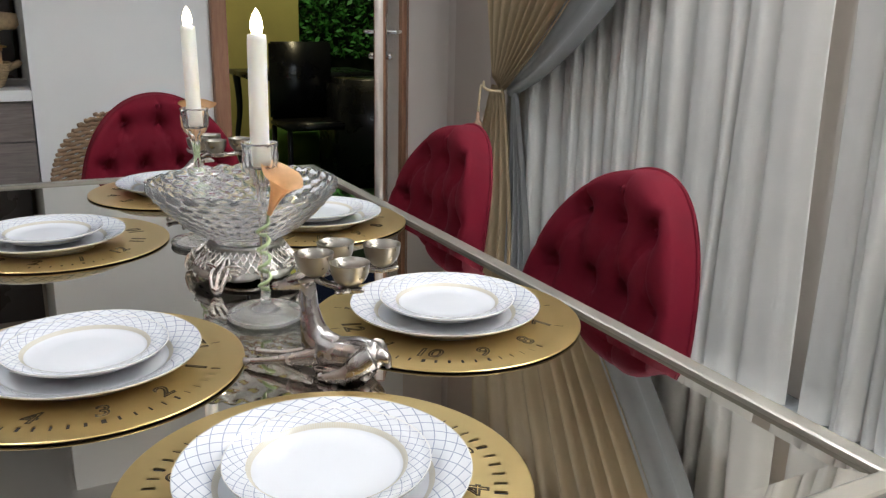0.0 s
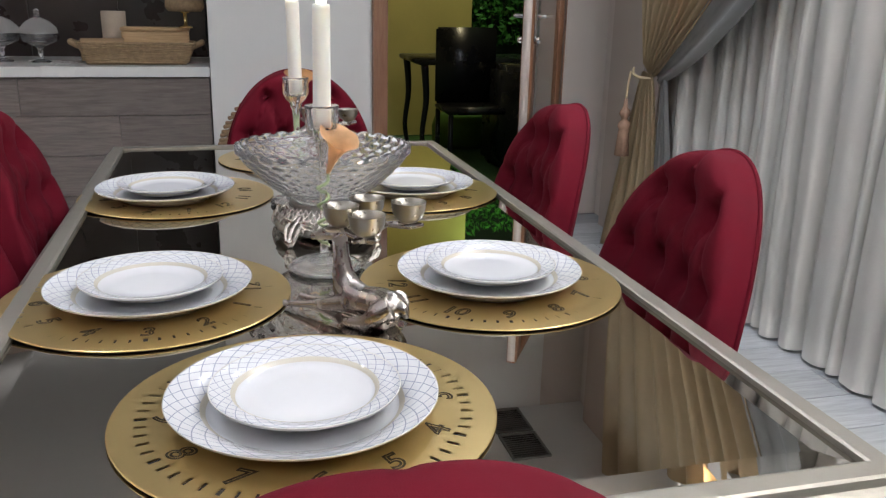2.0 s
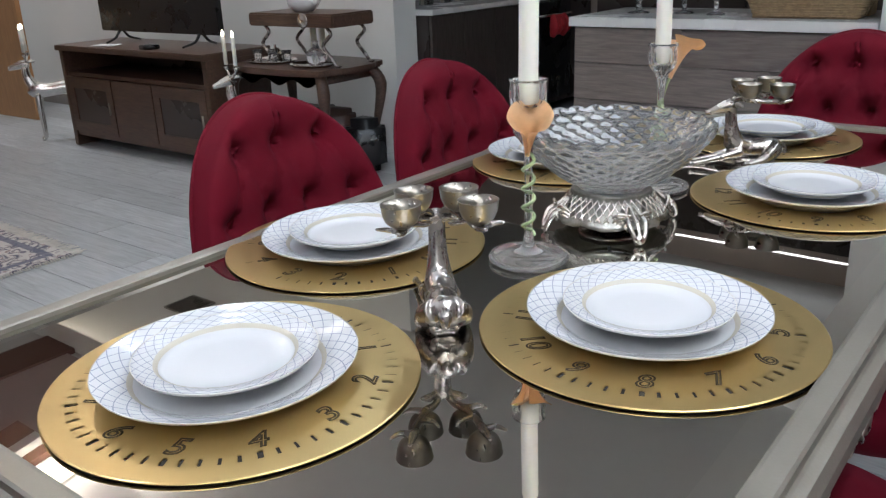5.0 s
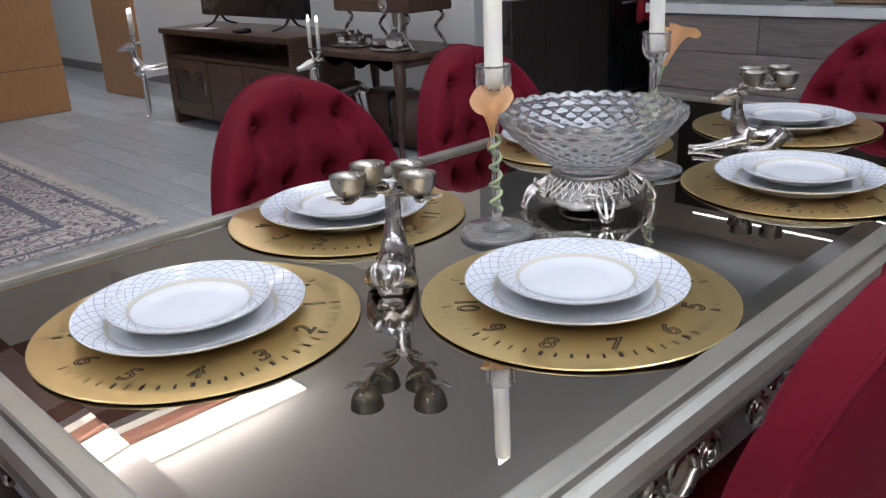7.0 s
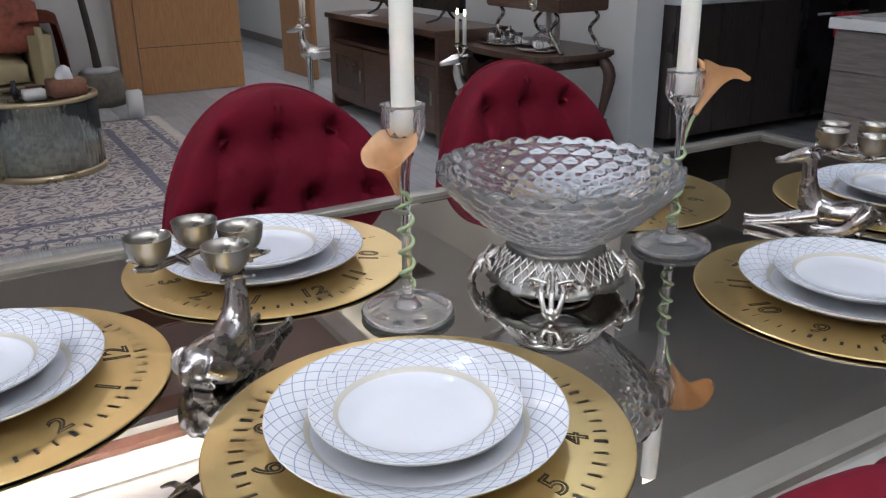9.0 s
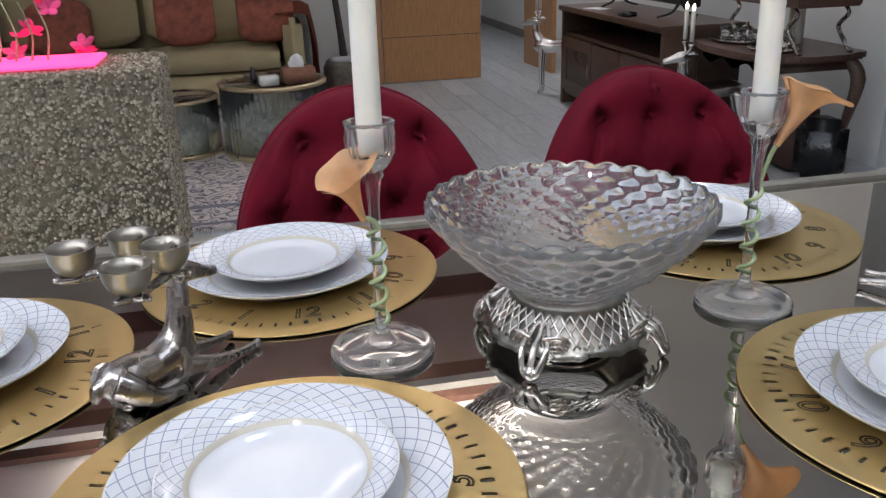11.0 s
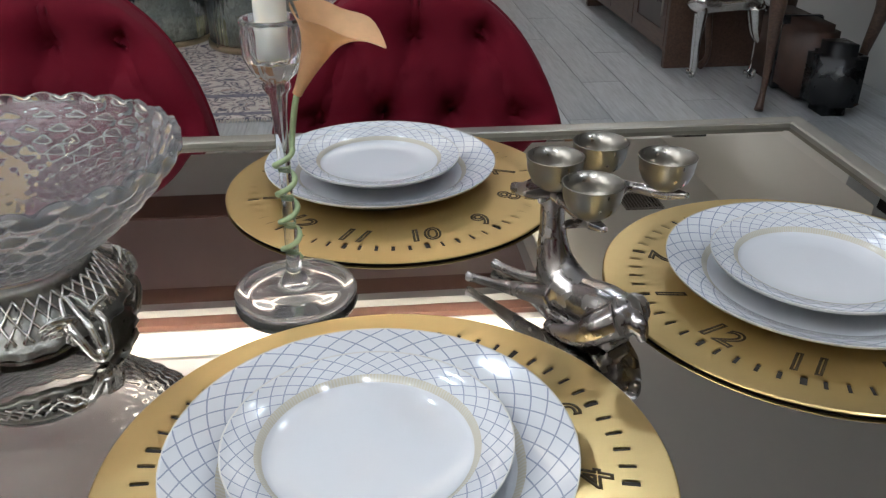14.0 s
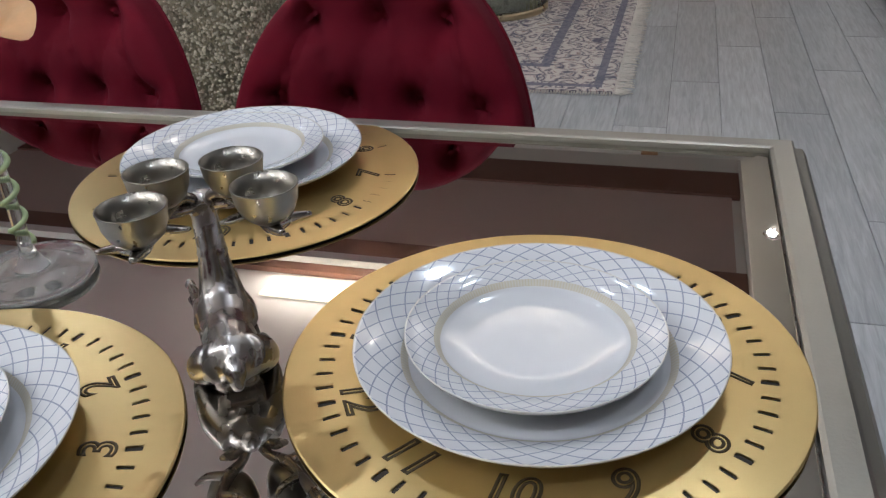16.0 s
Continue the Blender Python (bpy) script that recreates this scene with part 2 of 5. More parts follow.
def smooth_path(points, steps=6):
    """A Catmull-Rom line through points."""
    pts = [Vector(p) for p in points]
    out = []
    for i in range(len(pts) - 1):
        a, b, c, d = pts[max(i - 1, 0)], pts[i], pts[i + 1], pts[min(i + 2, len(pts) - 1)]
        for k in range(steps):
            t = k / steps
            out.append(0.5 * ((2 * b) + (c - a) * t + (2 * a - 5 * b + 4 * c - d) * t * t + (3 * b - a - 3 * c + d) * t ** 3))
    out.append(pts[-1])
    return out


def limb(bm, points, radii, steps=5, n=12):
    """A smooth limb through points with radii that run from one to the next."""
    path = smooth_path(points, steps)
    m = len(path) - 1
    rr = [float(np.interp(i / m * (len(radii) - 1), range(len(radii)), radii)) for i in range(m + 1)]
    return tube(path, rr, n, bm)


def fused_mesh(name, bm, mat, voxel):
    """One closed skin round limbs that run into each other."""
    ob = new(name, mesh_of(name, bm, mat))
    skin = ob.modifiers.new("fuse", "REMESH")
    skin.mode, skin.voxel_size, skin.use_smooth_shade = "VOXEL", voxel, True
    soften = ob.modifiers.new("soften", "SMOOTH")
    soften.factor, soften.iterations = 0.5, 3
    bpy.context.view_layer.update()
    me = bpy.data.meshes.new_from_object(ob.evaluated_get(bpy.context.evaluated_depsgraph_get()))
    bpy.data.objects.remove(ob)
    me.name = name
    return me


def structure(name, bm, mat, label="", smooth=False):
    return tagged(part(name, bm, mat, smooth=smooth), label, kind="structure")

# ---- the room ----
structure("floor", box(-10.5, 2.3, -5.2, 5.2, -0.12, -0.012), GROUT, "grey oak laminate floor")
structure("ceiling", box(-10.5, 2.1, -4.2, 5.0, CEIL, CEIL + 0.1), CEILING, "off-white plaster ceiling")
# walls
structure("wall_east", box(1.88, 2.02, -4.2, 2.85, 0, CEIL), SAND_WALL, "sand-coloured wall behind the curtains")
structure("wall_south", box(-6.4, 2.02, -4.2, -4.06, 0, CEIL), WALL, "plain white wall")
structure("wall_north_a", box(-0.19, 0.60, 2.85, 3.02, 0, CEIL), WALL, "plain white wall beside the terrace door")
structure("wall_north_b", box(1.62, 2.02, 2.85, 3.02, 0, CEIL), SAND_WALL, "sand-coloured wall beside the terrace door")
structure("wall_north_head", box(0.60, 1.62, 2.85, 3.02, 2.12, CEIL), WALL, "white wall over the terrace door")
structure("wall_kitchen_side", box(-0.19, -0.06, 3.02, 5.0, 0, CEIL), WALL, "white wall beside the kitchen")
# the kitchen's shade is put into this wall's colour
structure("wall_kitchen_back", box(-4.0, -0.06, 4.9, 5.0, 0, CEIL), SHADED_BEIGE, "shaded kitchen back wall")
structure("wall_television", box(-6.0, -2.71, 2.65, 2.85, 0, CEIL), WALL, "white wall behind the television")
structure("wall_kitchen_west", box(-4.0, -3.9, 2.85, 4.9, 0, CEIL), WALL, "kitchen side wall")
structure("wall_corridor", box(-10.4, -8.2, 2.68, 2.8, 0, CEIL), WALL, "white corridor wall")
structure("wall_corridor_end", box(-10.5, -10.4, -4.2, 2.8, 0, CEIL), WALL, "white corridor end wall")
structure("wall_west", box(-6.35, -6.22, -4.2, 0.55, 0, CEIL), WALL, "white wall behind the sofa")
structure("wall_corridor_south", box(-10.4, -6.35, 0.4, 0.55, 0, CEIL), WALL, "white corridor wall")
structure("wall_hall_north", box(-8.2, -6.0, 2.68, 2.85, 0, CEIL), WALL, "white wall of the hall")
# thin darker box standing in for a shaded stripe on the east wall
structure("pilaster", box(1.80, 1.878, 2.25, 2.62, 0, CEIL), SHADED_BEIGE, "beige strip for the shade on the wall by the curtain")
bb = box(-8.2, -6.0, 2.66, 2.678, 0, 0.09)
box(-10.4, -8.2, 2.66, 2.678, 0, 0.09, bm=bb)
structure("baseboard", bb, material("grey_baseboard", (0.22, 0.2, 0.19), 0.5), "grey-brown skirting board")
# ceiling features over the sitting area
structure("ceiling_band_inner", box(-3.40, -3.02, -4.0, 1.21, CEIL - 0.035, CEIL - 0.002), BROWN_BAND, "brown painted band on the ceiling")
structure("ceiling_band_outer", box(-4.66, -4.32, -4.0, 1.21, CEIL - 0.035, CEIL - 0.002), BROWN_BAND, "brown painted band on the ceiling")
structure("ceiling_panel", box(-4.32, -3.42, -4.0, 1.16, CEIL - 0.02, CEIL - 0.002), MAUVE, "mauve-grey ceiling panel")
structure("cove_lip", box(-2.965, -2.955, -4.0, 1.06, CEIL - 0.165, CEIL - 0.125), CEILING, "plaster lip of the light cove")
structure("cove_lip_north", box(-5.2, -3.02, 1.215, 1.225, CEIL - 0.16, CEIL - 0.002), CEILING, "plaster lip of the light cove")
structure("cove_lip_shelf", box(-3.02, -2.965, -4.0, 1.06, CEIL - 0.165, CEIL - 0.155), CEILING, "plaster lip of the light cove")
# unseen board and shelf, added to screen the fill lamp over the curtain
structure("pelmet", box(1.62, 1.65, -3.9, 1.2, CEIL - 0.39, CEIL - 0.315), WALL, "white board added to hide the fill lamp")
structure("pelmet_shelf", box(1.65, 1.70, -3.9, 1.2, CEIL - 0.39, CEIL - 0.36), WALL, "white shelf added under the fill lamp")
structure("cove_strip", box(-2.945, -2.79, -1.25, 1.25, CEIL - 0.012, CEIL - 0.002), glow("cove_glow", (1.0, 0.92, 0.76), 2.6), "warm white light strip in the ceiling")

# known and added spots get the same trim and lens
for lx, ly in DOWNLIGHTS:
    t = thing("downlight", pose(lx, ly, CEIL), "round recessed ceiling spotlight", "downlight", "ceiling spotlights")
    part("trim_ring", lathe([(0.026, -0.001), (0.027, -0.006), (0.050, -0.005), (0.052, -0.001)], 24), CHROME, t)
    part("lens", lathe([(0.0, -0.003), (0.026, -0.003)], 20), glow("spot_lens", (1.0, 0.97, 0.92), 30), t)


def vent(x, y, hx, hy, z):
    v = thing("ceiling_vent", pose(x, y, z), "grey slatted square air vent in the ceiling", "air vent", "ceiling air vents")
    part("backing", box(-hx + 0.002, hx - 0.002, -hy + 0.002, hy - 0.002, -0.004, -0.001), DARK_GLOSS, v, smooth=False)
    fb = box(-hx, hx, -hy, -hy + 0.014, -0.014, -0.0045, 0.002)
    for b in ((-hx, hx, hy - 0.014, hy), (-hx, -hx + 0.014, -hy + 0.014, hy - 0.014), (hx - 0.014, hx, -hy + 0.014, hy - 0.014)):
        box(*b, -0.014, -0.0045, 0.002, bm=fb)
    part("frame", fb, VENT_GREY, v, smooth=False)
    slat_mesh = mesh_of("slat", box(-hx + 0.015, hx - 0.015, -0.0045, 0.0045, -0.011, -0.0085), VENT_GREY, False)
    for k in range(int((2 * hy - 0.05) / 0.022) + 1):
        part("slat", slat_mesh, None, v, place=pose(0, -hy + 0.026 + 0.022 * k, 0, 25, 0, 0))


VENT_GREY = material("vent_grey", (0.26, 0.245, 0.225), 0.6)
vent(1.365, 2.41, 0.11, 0.135, CEIL)
vent(1.365, 2.70, 0.11, 0.135, CEIL)
vent(-4.33, 2.10, 0.13, 0.13, CEIL)
vent(-3.90, -2.30, 0.17, 0.15, CEIL - 0.02)

# ---- dining table ----
table = thing("dining_table", pose(0.012, 0.0, 0), "champagne silver dining table with a bronze mirror top", "dining table")
GX, GY = 0.405, 0.868          # half size of the mirror with its bevel
part("mirror_top", box(-GX + 0.03, GX - 0.03, -GY + 0.03, GY - 0.03, TOP - 0.012, TOP), MIRROR, table, "bronze-tinted mirror glass", smooth=False)


def bevel_frame(ix, iy, ox, oy, zi, zo, depth):
    """Four mitred strips of a frame, as one mesh."""
    bm = bmesh.new()
    ring = []
    for hx, hy, z in ((ix, iy, zi), (ox, oy, zo), (ox, oy, zo - depth), (ix, iy, zi - depth)):
        ring.append([bm.verts.new((sx * hx, sy * hy, z)) for sx, sy in ((-1, -1), (1, -1), (1, 1), (-1, 1))])
    for a in range(4):
        p, q = ring[a], ring[(a + 1) % 4]
        for i in range(4):
            bm.faces.new((p[i], p[(i + 1) % 4], q[(i + 1) % 4], q[i]))
    return bm


part("mirror_bevel", bevel_frame(GX - 0.03, GY - 0.03, GX, GY, TOP, TOP - 0.0025, 0.008), BEVEL, table, "bevelled mirror border", smooth=False)
# frame profile: a flat lip round the glass, a step, then a round moulding and the cove below
PROFILE = [(0.0, -0.004), (0.0, 0.003), (0.004, 0.0042), (0.024, 0.0042), (0.027, 0.002), (0.028, -0.006), (0.031, -0.008), (0.040, -0.012), (0.046, -0.022), (0.048, -0.033), (0.045, -0.044), (0.036, -0.052), (0.03, -0.055), (0.022, -0.06), (0.018, -0.13), (0.006, -0.14), (0.0, -0.14)]
bm = bmesh.new()
ring = []
for o, dz in PROFILE:
    ring.append([bm.verts.new((sx * (GX + 0.0015 + o), sy * (GY + 0.0015 + o), TOP + dz)) for sx, sy in ((-1, -1), (1, -1), (1, 1), (-1, 1))])
for p, q in zip(ring, ring[1:]):
    for i in range(4):
        bm.faces.new((p[i], p[(i + 1) % 4], q[(i + 1) % 4], q[i]))
part("frame", bm, CHAMPAGNE, table, "champagne silver-leaf moulding", smooth=False)


def scroll(turns=1.6, r0=0.026, r1=0.004, n=26, thick=0.0055):
    """A carved spiral in the x-z plane."""
    pts, rad = [], []
    for i in range(n):
        a = 2 * math.pi * turns * i / (n - 1)
        r = r0 + (r1 - r0) * i / (n - 1)
        pts.append((r * math.cos(a), 0, r * math.sin(a)))
        rad.append(thick * (1 - 0.45 * i / (n - 1)))
    return pts, rad


cb = bmesh.new()
pts, rad = scroll()
tube(pts, rad, 8, cb)
limb(cb, [(0.026, 0, 0), (0.034, 0, 0.02), (0.05, 0, 0.028), (0.066, 0, 0.02)], [0.0055, 0.006, 0.006, 0.003])
limb(cb, [(0.026, 0, -0.002), (0.04, 0, -0.02), (0.058, 0, -0.026)], [0.005, 0.007, 0.002])
bmesh.ops.create_uvsphere(cb, u_segments=10, v_segments=6, radius=0.0075)
carve_mesh = mesh_of("scroll_carving", cb, SILVER_CARVED)
for side in (-1, 1):
    for k in range(16):
        y = -0.82 + k * 0.1093
        part("scroll_carving", carve_mesh, None, table, place=Matrix.Translation((side * (GX + 0.026), y, TOP - 0.096)) @ Matrix.Rotation(radians(90), 4, "Z") @ Matrix.Diagonal((1 if k % 2 else -1, 1, 1, 1)))
    for k in range(7):
        part("scroll_carving", carve_mesh, None, table, place=Matrix.Translation((-0.33 + k * 0.11, side * (GY + 0.026), TOP - 0.096)) @ Matrix.Diagonal((1 if k % 2 else -1, 1, 1, 1)))
leg = bmesh.new()
limb(leg, [(0, 0, 0.66), (0.02, 0.02, 0.55), (0.012, 0.012, 0.4), (-0.012, -0.012, 0.2), (0.0, 0.0, 0.06), (0.015, 0.015, 0.012)], [0.05, 0.056, 0.042, 0.028, 0.026, 0.034])
leg_mesh = mesh_of("leg", leg, CHAMPAGNE)
for sx in (-1, 1):
    for sy in (-1, 1):
        part("leg", leg_mesh, None, table, place=Matrix.Translation((sx * 0.37, sy * 0.83, -0.0)) @ Matrix.Diagonal((sx, sy, 1, 1)))


# ---- chairs ----
def chair_back():
    """A tufted round back; x across, front towards +y, its foot at z = 0.44."""
    nu, nv = 60, 56
    rows = [(0.86, (-0.097, 0.0, 0.097)), (0.745, (-0.15, -0.05, 0.05, 0.15)), (0.63, (-0.097, 0.0, 0.097)), (0.53, (-0.14, -0.046, 0.046, 0.14))]
    buttons = [(bx, z) for z, xs in rows for bx in xs]
    seams = []
    for (za, xa), (zb, xb) in zip(rows, rows[1:]):
        for p in xa:
            for q in xb:
                if abs(p - q) < 0.075:
                    seams.append((p, za, q, zb))
    for bx in (-0.097, 0.0, 0.097):
        seams.append((bx, 0.86, bx * 1.25, 0.95))
    for s in (-1, 1):
        seams.append((s * 0.15, 0.745, s * 0.25, 0.80))
        seams.append((s * 0.097, 0.63, s * 0.24, 0.66))

    def half(z):
        v = (z - 0.42) / (0.94 - 0.42)
        w = 0.158 + 0.065 * min(v / 0.5, 1)
        if v > 0.42:
            s = min(1.0, (v - 0.42) / 0.58)
            w *= max(0.0, 1 - s ** 2.15) ** 0.5
        return w

    def relief(x, z):
        d = 0.0
        for bx, bz in buttons:
            q = ((x - bx) ** 2 + (z - bz) ** 2) / 0.021 ** 2
            d -= 0.022 * math.exp(-q) + 0.017 * math.exp(-q / 5)
        for x0, z0, x1, z1 in seams:
            ex, ez = x1 - x0, z1 - z0
            t = max(0, min(1, ((x - x0) * ex + (z - z0) * ez) / (ex * ex + ez * ez)))
            dd = math.hypot(x - x0 - t * ex, z - z0 - t * ez)
            d -= 0.0085 * math.exp(-(dd / 0.007) ** 2)
        return d

    bm = bmesh.new()
    front, rear = [], []
    for j in range(nv + 1):
        z = 0.42 + 0.52 * math.sin(math.pi / 2 * j / nv) ** 0.9
        w = half(z)
        fr, re = [], []
        for i in range(nu + 1):
            u = math.sin(math.pi / 2 * (-1 + 2 * i / nu))
            x = w * u
            edge = max(0.0, 1 - abs(u) ** 5) ** 0.5
            top = max(0.0, 1 - max(0, (z - 0.86) / 0.08) ** 3) ** 0.5
            lean = -(z - 0.42) * 0.16
            wrap = 1.0 * x * x
            thick = 0.012 + 0.038 * edge * top
            fr.append(bm.verts.new((x, lean + wrap + thick + relief(x, z) * edge * top, z)))
            re.append(bm.verts.new((x, lean + wrap - 0.028 - 0.014 * edge * top, z)))
        front.append(fr)
        rear.append(re)
    for g, flip in ((front, False), (rear, True)):
        for p, q in zip(g, g[1:]):
            for i in range(nu):
                f = (p[i], p[i + 1], q[i + 1], q[i])
                bm.faces.new(f[::-1] if flip else f)
    for j in range(nv):
        bm.faces.new((front[j][0], front[j + 1][0], rear[j + 1][0], rear[j][0]))
        bm.faces.new((front[j][nu], rear[j][nu], rear[j + 1][nu], front[j + 1][nu]))
    for i in range(nu):
        bm.faces.new((front[nv][i], front[nv][i + 1], rear[nv][i + 1], rear[nv][i]))
        bm.faces.new((front[0][i], rear[0][i], rear[0][i + 1], front[0][i + 1]))
    bmesh.ops.remove_doubles(bm, verts=bm.verts, dist=0.0008)
    sharp = [e for e in bm.edges if len(e.link_faces) == 2 and e.calc_face_angle() > 0.9]
    bmesh.ops.bevel(bm, geom=sharp, offset=0.007, segments=2, affect="EDGES")
    # the welt along the rear edge
    path = []
    for s in (-1, 1):
        leg = []
        for j in range(0, 41):
            z = 0.44 + (0.94 - 0.44) * math.sin(math.pi / 2 * j / 40)
            x = s * half(z) * 0.998
            leg.append((x, -(z - 0.42) * 0.16 + 1.0 * x * x - 0.029, z - 0.001))
        path += leg if s < 0 else leg[::-1][1:]
    return bm, path, buttons, relief


def make_chair():
    chair = thing("dining_chair", pose(0, 0, 0), "red velvet dining chair with a tufted rounded back", "chair", "chairs round the table")
    bm, path, buttons, relief = chair_back()
    back = part("backrest", bm, VELVET, chair, "deep-buttoned red velvet back")
    part("welt", tube(path, 0.0042, 6), VELVET, back, "red velvet piping")
    bb = lathe([(0.0, 0.003), (0.005, 0.002), (0.008, 0.0), (0.008, -0.004)], 10)
    button_mesh = mesh_of("button", bb, VELVET)
    for x, z in buttons:
        y = -(z - 0.42) * 0.16 + 1.0 * x * x + 0.050 + relief(x, z) + 0.001
        part("button", button_mesh, None, back, place=Matrix.Translation((x, y, z)) @ Matrix.Rotation(radians(-90), 4, "X"))
    seat = lathe([(0.0, 0.40), (0.20, 0.40), (0.225, 0.41), (0.235, 0.43), (0.235, 0.46), (0.222, 0.482), (0.17, 0.492), (0.0, 0.496)], 40, 1.0, 0.95)
    part("seat", seat, VELVET, chair, "red velvet seat", place=Matrix.Translation((0, 0.18, 0)))
    lb = bmesh.new()
    limb(lb, [(0, 0, 0.42), (0.006, 0, 0.2), (0.02, 0, 0.0)], [0.02, 0.017, 0.012])
    lm = mesh_of("leg", lb, BLACK_WOOD)
    for sx in (-1, 1):
        for y, sy in ((0.05, -1), (0.33, 1)):
            part("leg", lm, None, chair, place=Matrix.Translation((sx * 0.16, y, 0)) @ Matrix.Diagonal((sx, 1, 1, 1)), label="dark wooden leg")
    return chair


chair = make_chair()
CHAIRS = [(-0.515, 0.362, -89), (0.545, -0.25, 85), (0.53, 0.344, 87), (0.088, 1.147, 180), (-0.055, -1.0, 0)]
chair.matrix_basis = pose(-0.515, -0.153, 0, 0, 0, -89)
for cx, cy, turn in CHAIRS:
    copy_thing(chair, pose(cx, cy, 0, 0, 0, turn))


# ---- place settings ----
def polar_material(name, inner, outer, band, lines=34, twist=9.0):
    """White glazed china with a lattice of fine grey lines on the rim and a gilt band."""
    m = material(name, (0.56, 0.565, 0.58), 0.10, vary=0.015, scale=10, rough_vary=0.03, coat=0.3)
    n, l = m.node_tree.nodes, m.node_tree.links

    def op(kind, *vals):
        nd = n.new("ShaderNodeMath")
        nd.operation = kind
        for i, v in enumerate(vals):
            if isinstance(v, (int, float)):
                nd.inputs[i].default_value = v
            else:
                l.new(v, nd.inputs[i])
        return nd.outputs[0]

    tc, sep = n.new("ShaderNodeTexCoord"), n.new("ShaderNodeSeparateXYZ")
    l.new(tc.outputs["Object"], sep.inputs[0])
    x, y = sep.outputs[0], sep.outputs[1]
    r = op("SQRT", op("ADD", op("MULTIPLY", x, x), op("MULTIPLY", y, y)))
    a = op("DIVIDE", op("ARCTAN2", y, x), 2 * math.pi)
    k = op("MULTIPLY", op("DIVIDE", op("SUBTRACT", r, inner), outer - inner), twist / 3.0)
    hit = None
    for sgn in (1, -1):
        ph = op("ADD", op("MULTIPLY", a, lines), op("MULTIPLY", k, sgn))
        d = op("ABSOLUTE", op("SUBTRACT", op("FRACT", op("ADD", ph, 100.25)), 0.5))
        line = op("LESS_THAN", d, 0.047)
        hit = line if hit is None else op("MAXIMUM", hit, line)
    rim = op("MULTIPLY", op("GREATER_THAN", r, inner), op("LESS_THAN", r, outer - 0.0008))
    hit = op("MULTIPLY", hit, rim)
    gilt = op("MULTIPLY", op("GREATER_THAN", r, band[0]), op("LESS_THAN", r, band[1]))
    edge = op("GREATER_THAN", r, outer - 0.0009)
    bead = op("MULTIPLY", gilt, op("ADD", 0.40, op("MULTIPLY", 0.14, op("SINE", op("MULTIPLY", a, 2 * math.pi * 190)))))
    b = n["Principled BSDF"]
    base = b.inputs["Base Color"].links[0].from_socket

    def mixin(col, fac, under):
        mx = n.new("ShaderNodeMix")
        mx.data_type = "RGBA"
        mx.inputs[7].default_value = (*col, 1)
        l.new(fac, mx.inputs[0])
        l.new(under, mx.inputs[6])
        return mx.outputs[2]

    c = mixin((0.24, 0.26, 0.33), op("MULTIPLY", hit, 0.9), base)
    c = mixin((0.46, 0.41, 0.30), op("ADD", op("MULTIPLY", gilt, 0.35), bead), c)
    c = mixin((0.55, 0.50, 0.40), op("MULTIPLY", edge, 0.5), c)
    l.new(c, b.inputs["Base Color"])
    return m


DINNER = polar_material("dinner_china", 0.1, 0.1335, (0.0945, 0.1), 34, 7.5)
SALAD = polar_material("salad_china", 0.0725, 0.0935, (0.068, 0.0725), 34, 6.0)


def plate_mesh(name, mat, r, well, rise):
    prof = [(0.0, 0.0045), (well * 0.6, 0.0043), (well * 0.93, 0.0045), (well, 0.0075), (well * 1.03, 0.0105), (r * 0.9, rise * 0.86), (r * 0.985, rise), (r, rise + 0.0012), (r * 1.002, rise + 0.0002), (r * 0.99, rise - 0.0022), (r * 0.9, rise * 0.86 - 0.0035), (well * 1.04, 0.0055), (well * 0.97, 0.0), (well * 0.9, 0.0), (well * 0.88, 0.002), (0.0, 0.002)]
    return mesh_of(name, lathe(prof, 72), mat)


dinner_mesh = plate_mesh("plate", DINNER, 0.1335, 0.0955, 0.0225)
salad_mesh = plate_mesh("plate", SALAD, 0.0935, 0.069, 0.015)

MATS = [(-0.068, -0.661, -2.0), (-0.246, -0.292, -87.0), (0.230, -0.321, 83.0), (-0.234, 0.311, -140.0), (0.237, 0.285, 109.0), (0.035, 0.683, -149.0)]


def mat_mesh():
    """A gold disc with sixty slots cut through it."""
    bm = bmesh.new()
    per = 9
    n = 60 * per
    radii = [0.0, 0.06, 0.12, 0.1535, 0.166, 0.18, 0.1888, 0.19]
    for z, flip in ((0.003, False), (0.0013, True)):
        rings = [[bm.verts.new((0, 0, z))]]
        for r in radii[1:]:
            rings.append([bm.verts.new((r * math.sin(2 * math.pi * i / n), r * math.cos(2 * math.pi * i / n), z - (0.0008 if (r > 0.1889 and not flip) else 0))) for i in range(n)])
        for k, (p, q) in enumerate(zip(rings, rings[1:])):
            for i in range(n):
                j = (i + 1) % n
                tick = ((i + per // 2) // per) % 60
                inside = (i + per // 2) % per
                hole = k == 3 and (inside in (4, 5) or (tick % 5 == 0 and inside == 3))
                if hole:
                    continue
                f = (p[0], q[i], q[j]) if len(p) == 1 else (p[i], q[i], q[j], p[j])
                bm.faces.new(f[::-1] if not flip else f)
        if not flip:
            top = rings
    low = rings
    bm.verts.ensure_lookup_table()
    # walls of the slots and of the rim
    for i in range(n):
        j = (i + 1) % n
        bm.faces.new((top[-1][i], top[-1][j], low[-1][j], low[-1][i]))
    return mesh_of("disc", bm, GOLD, smooth=False)


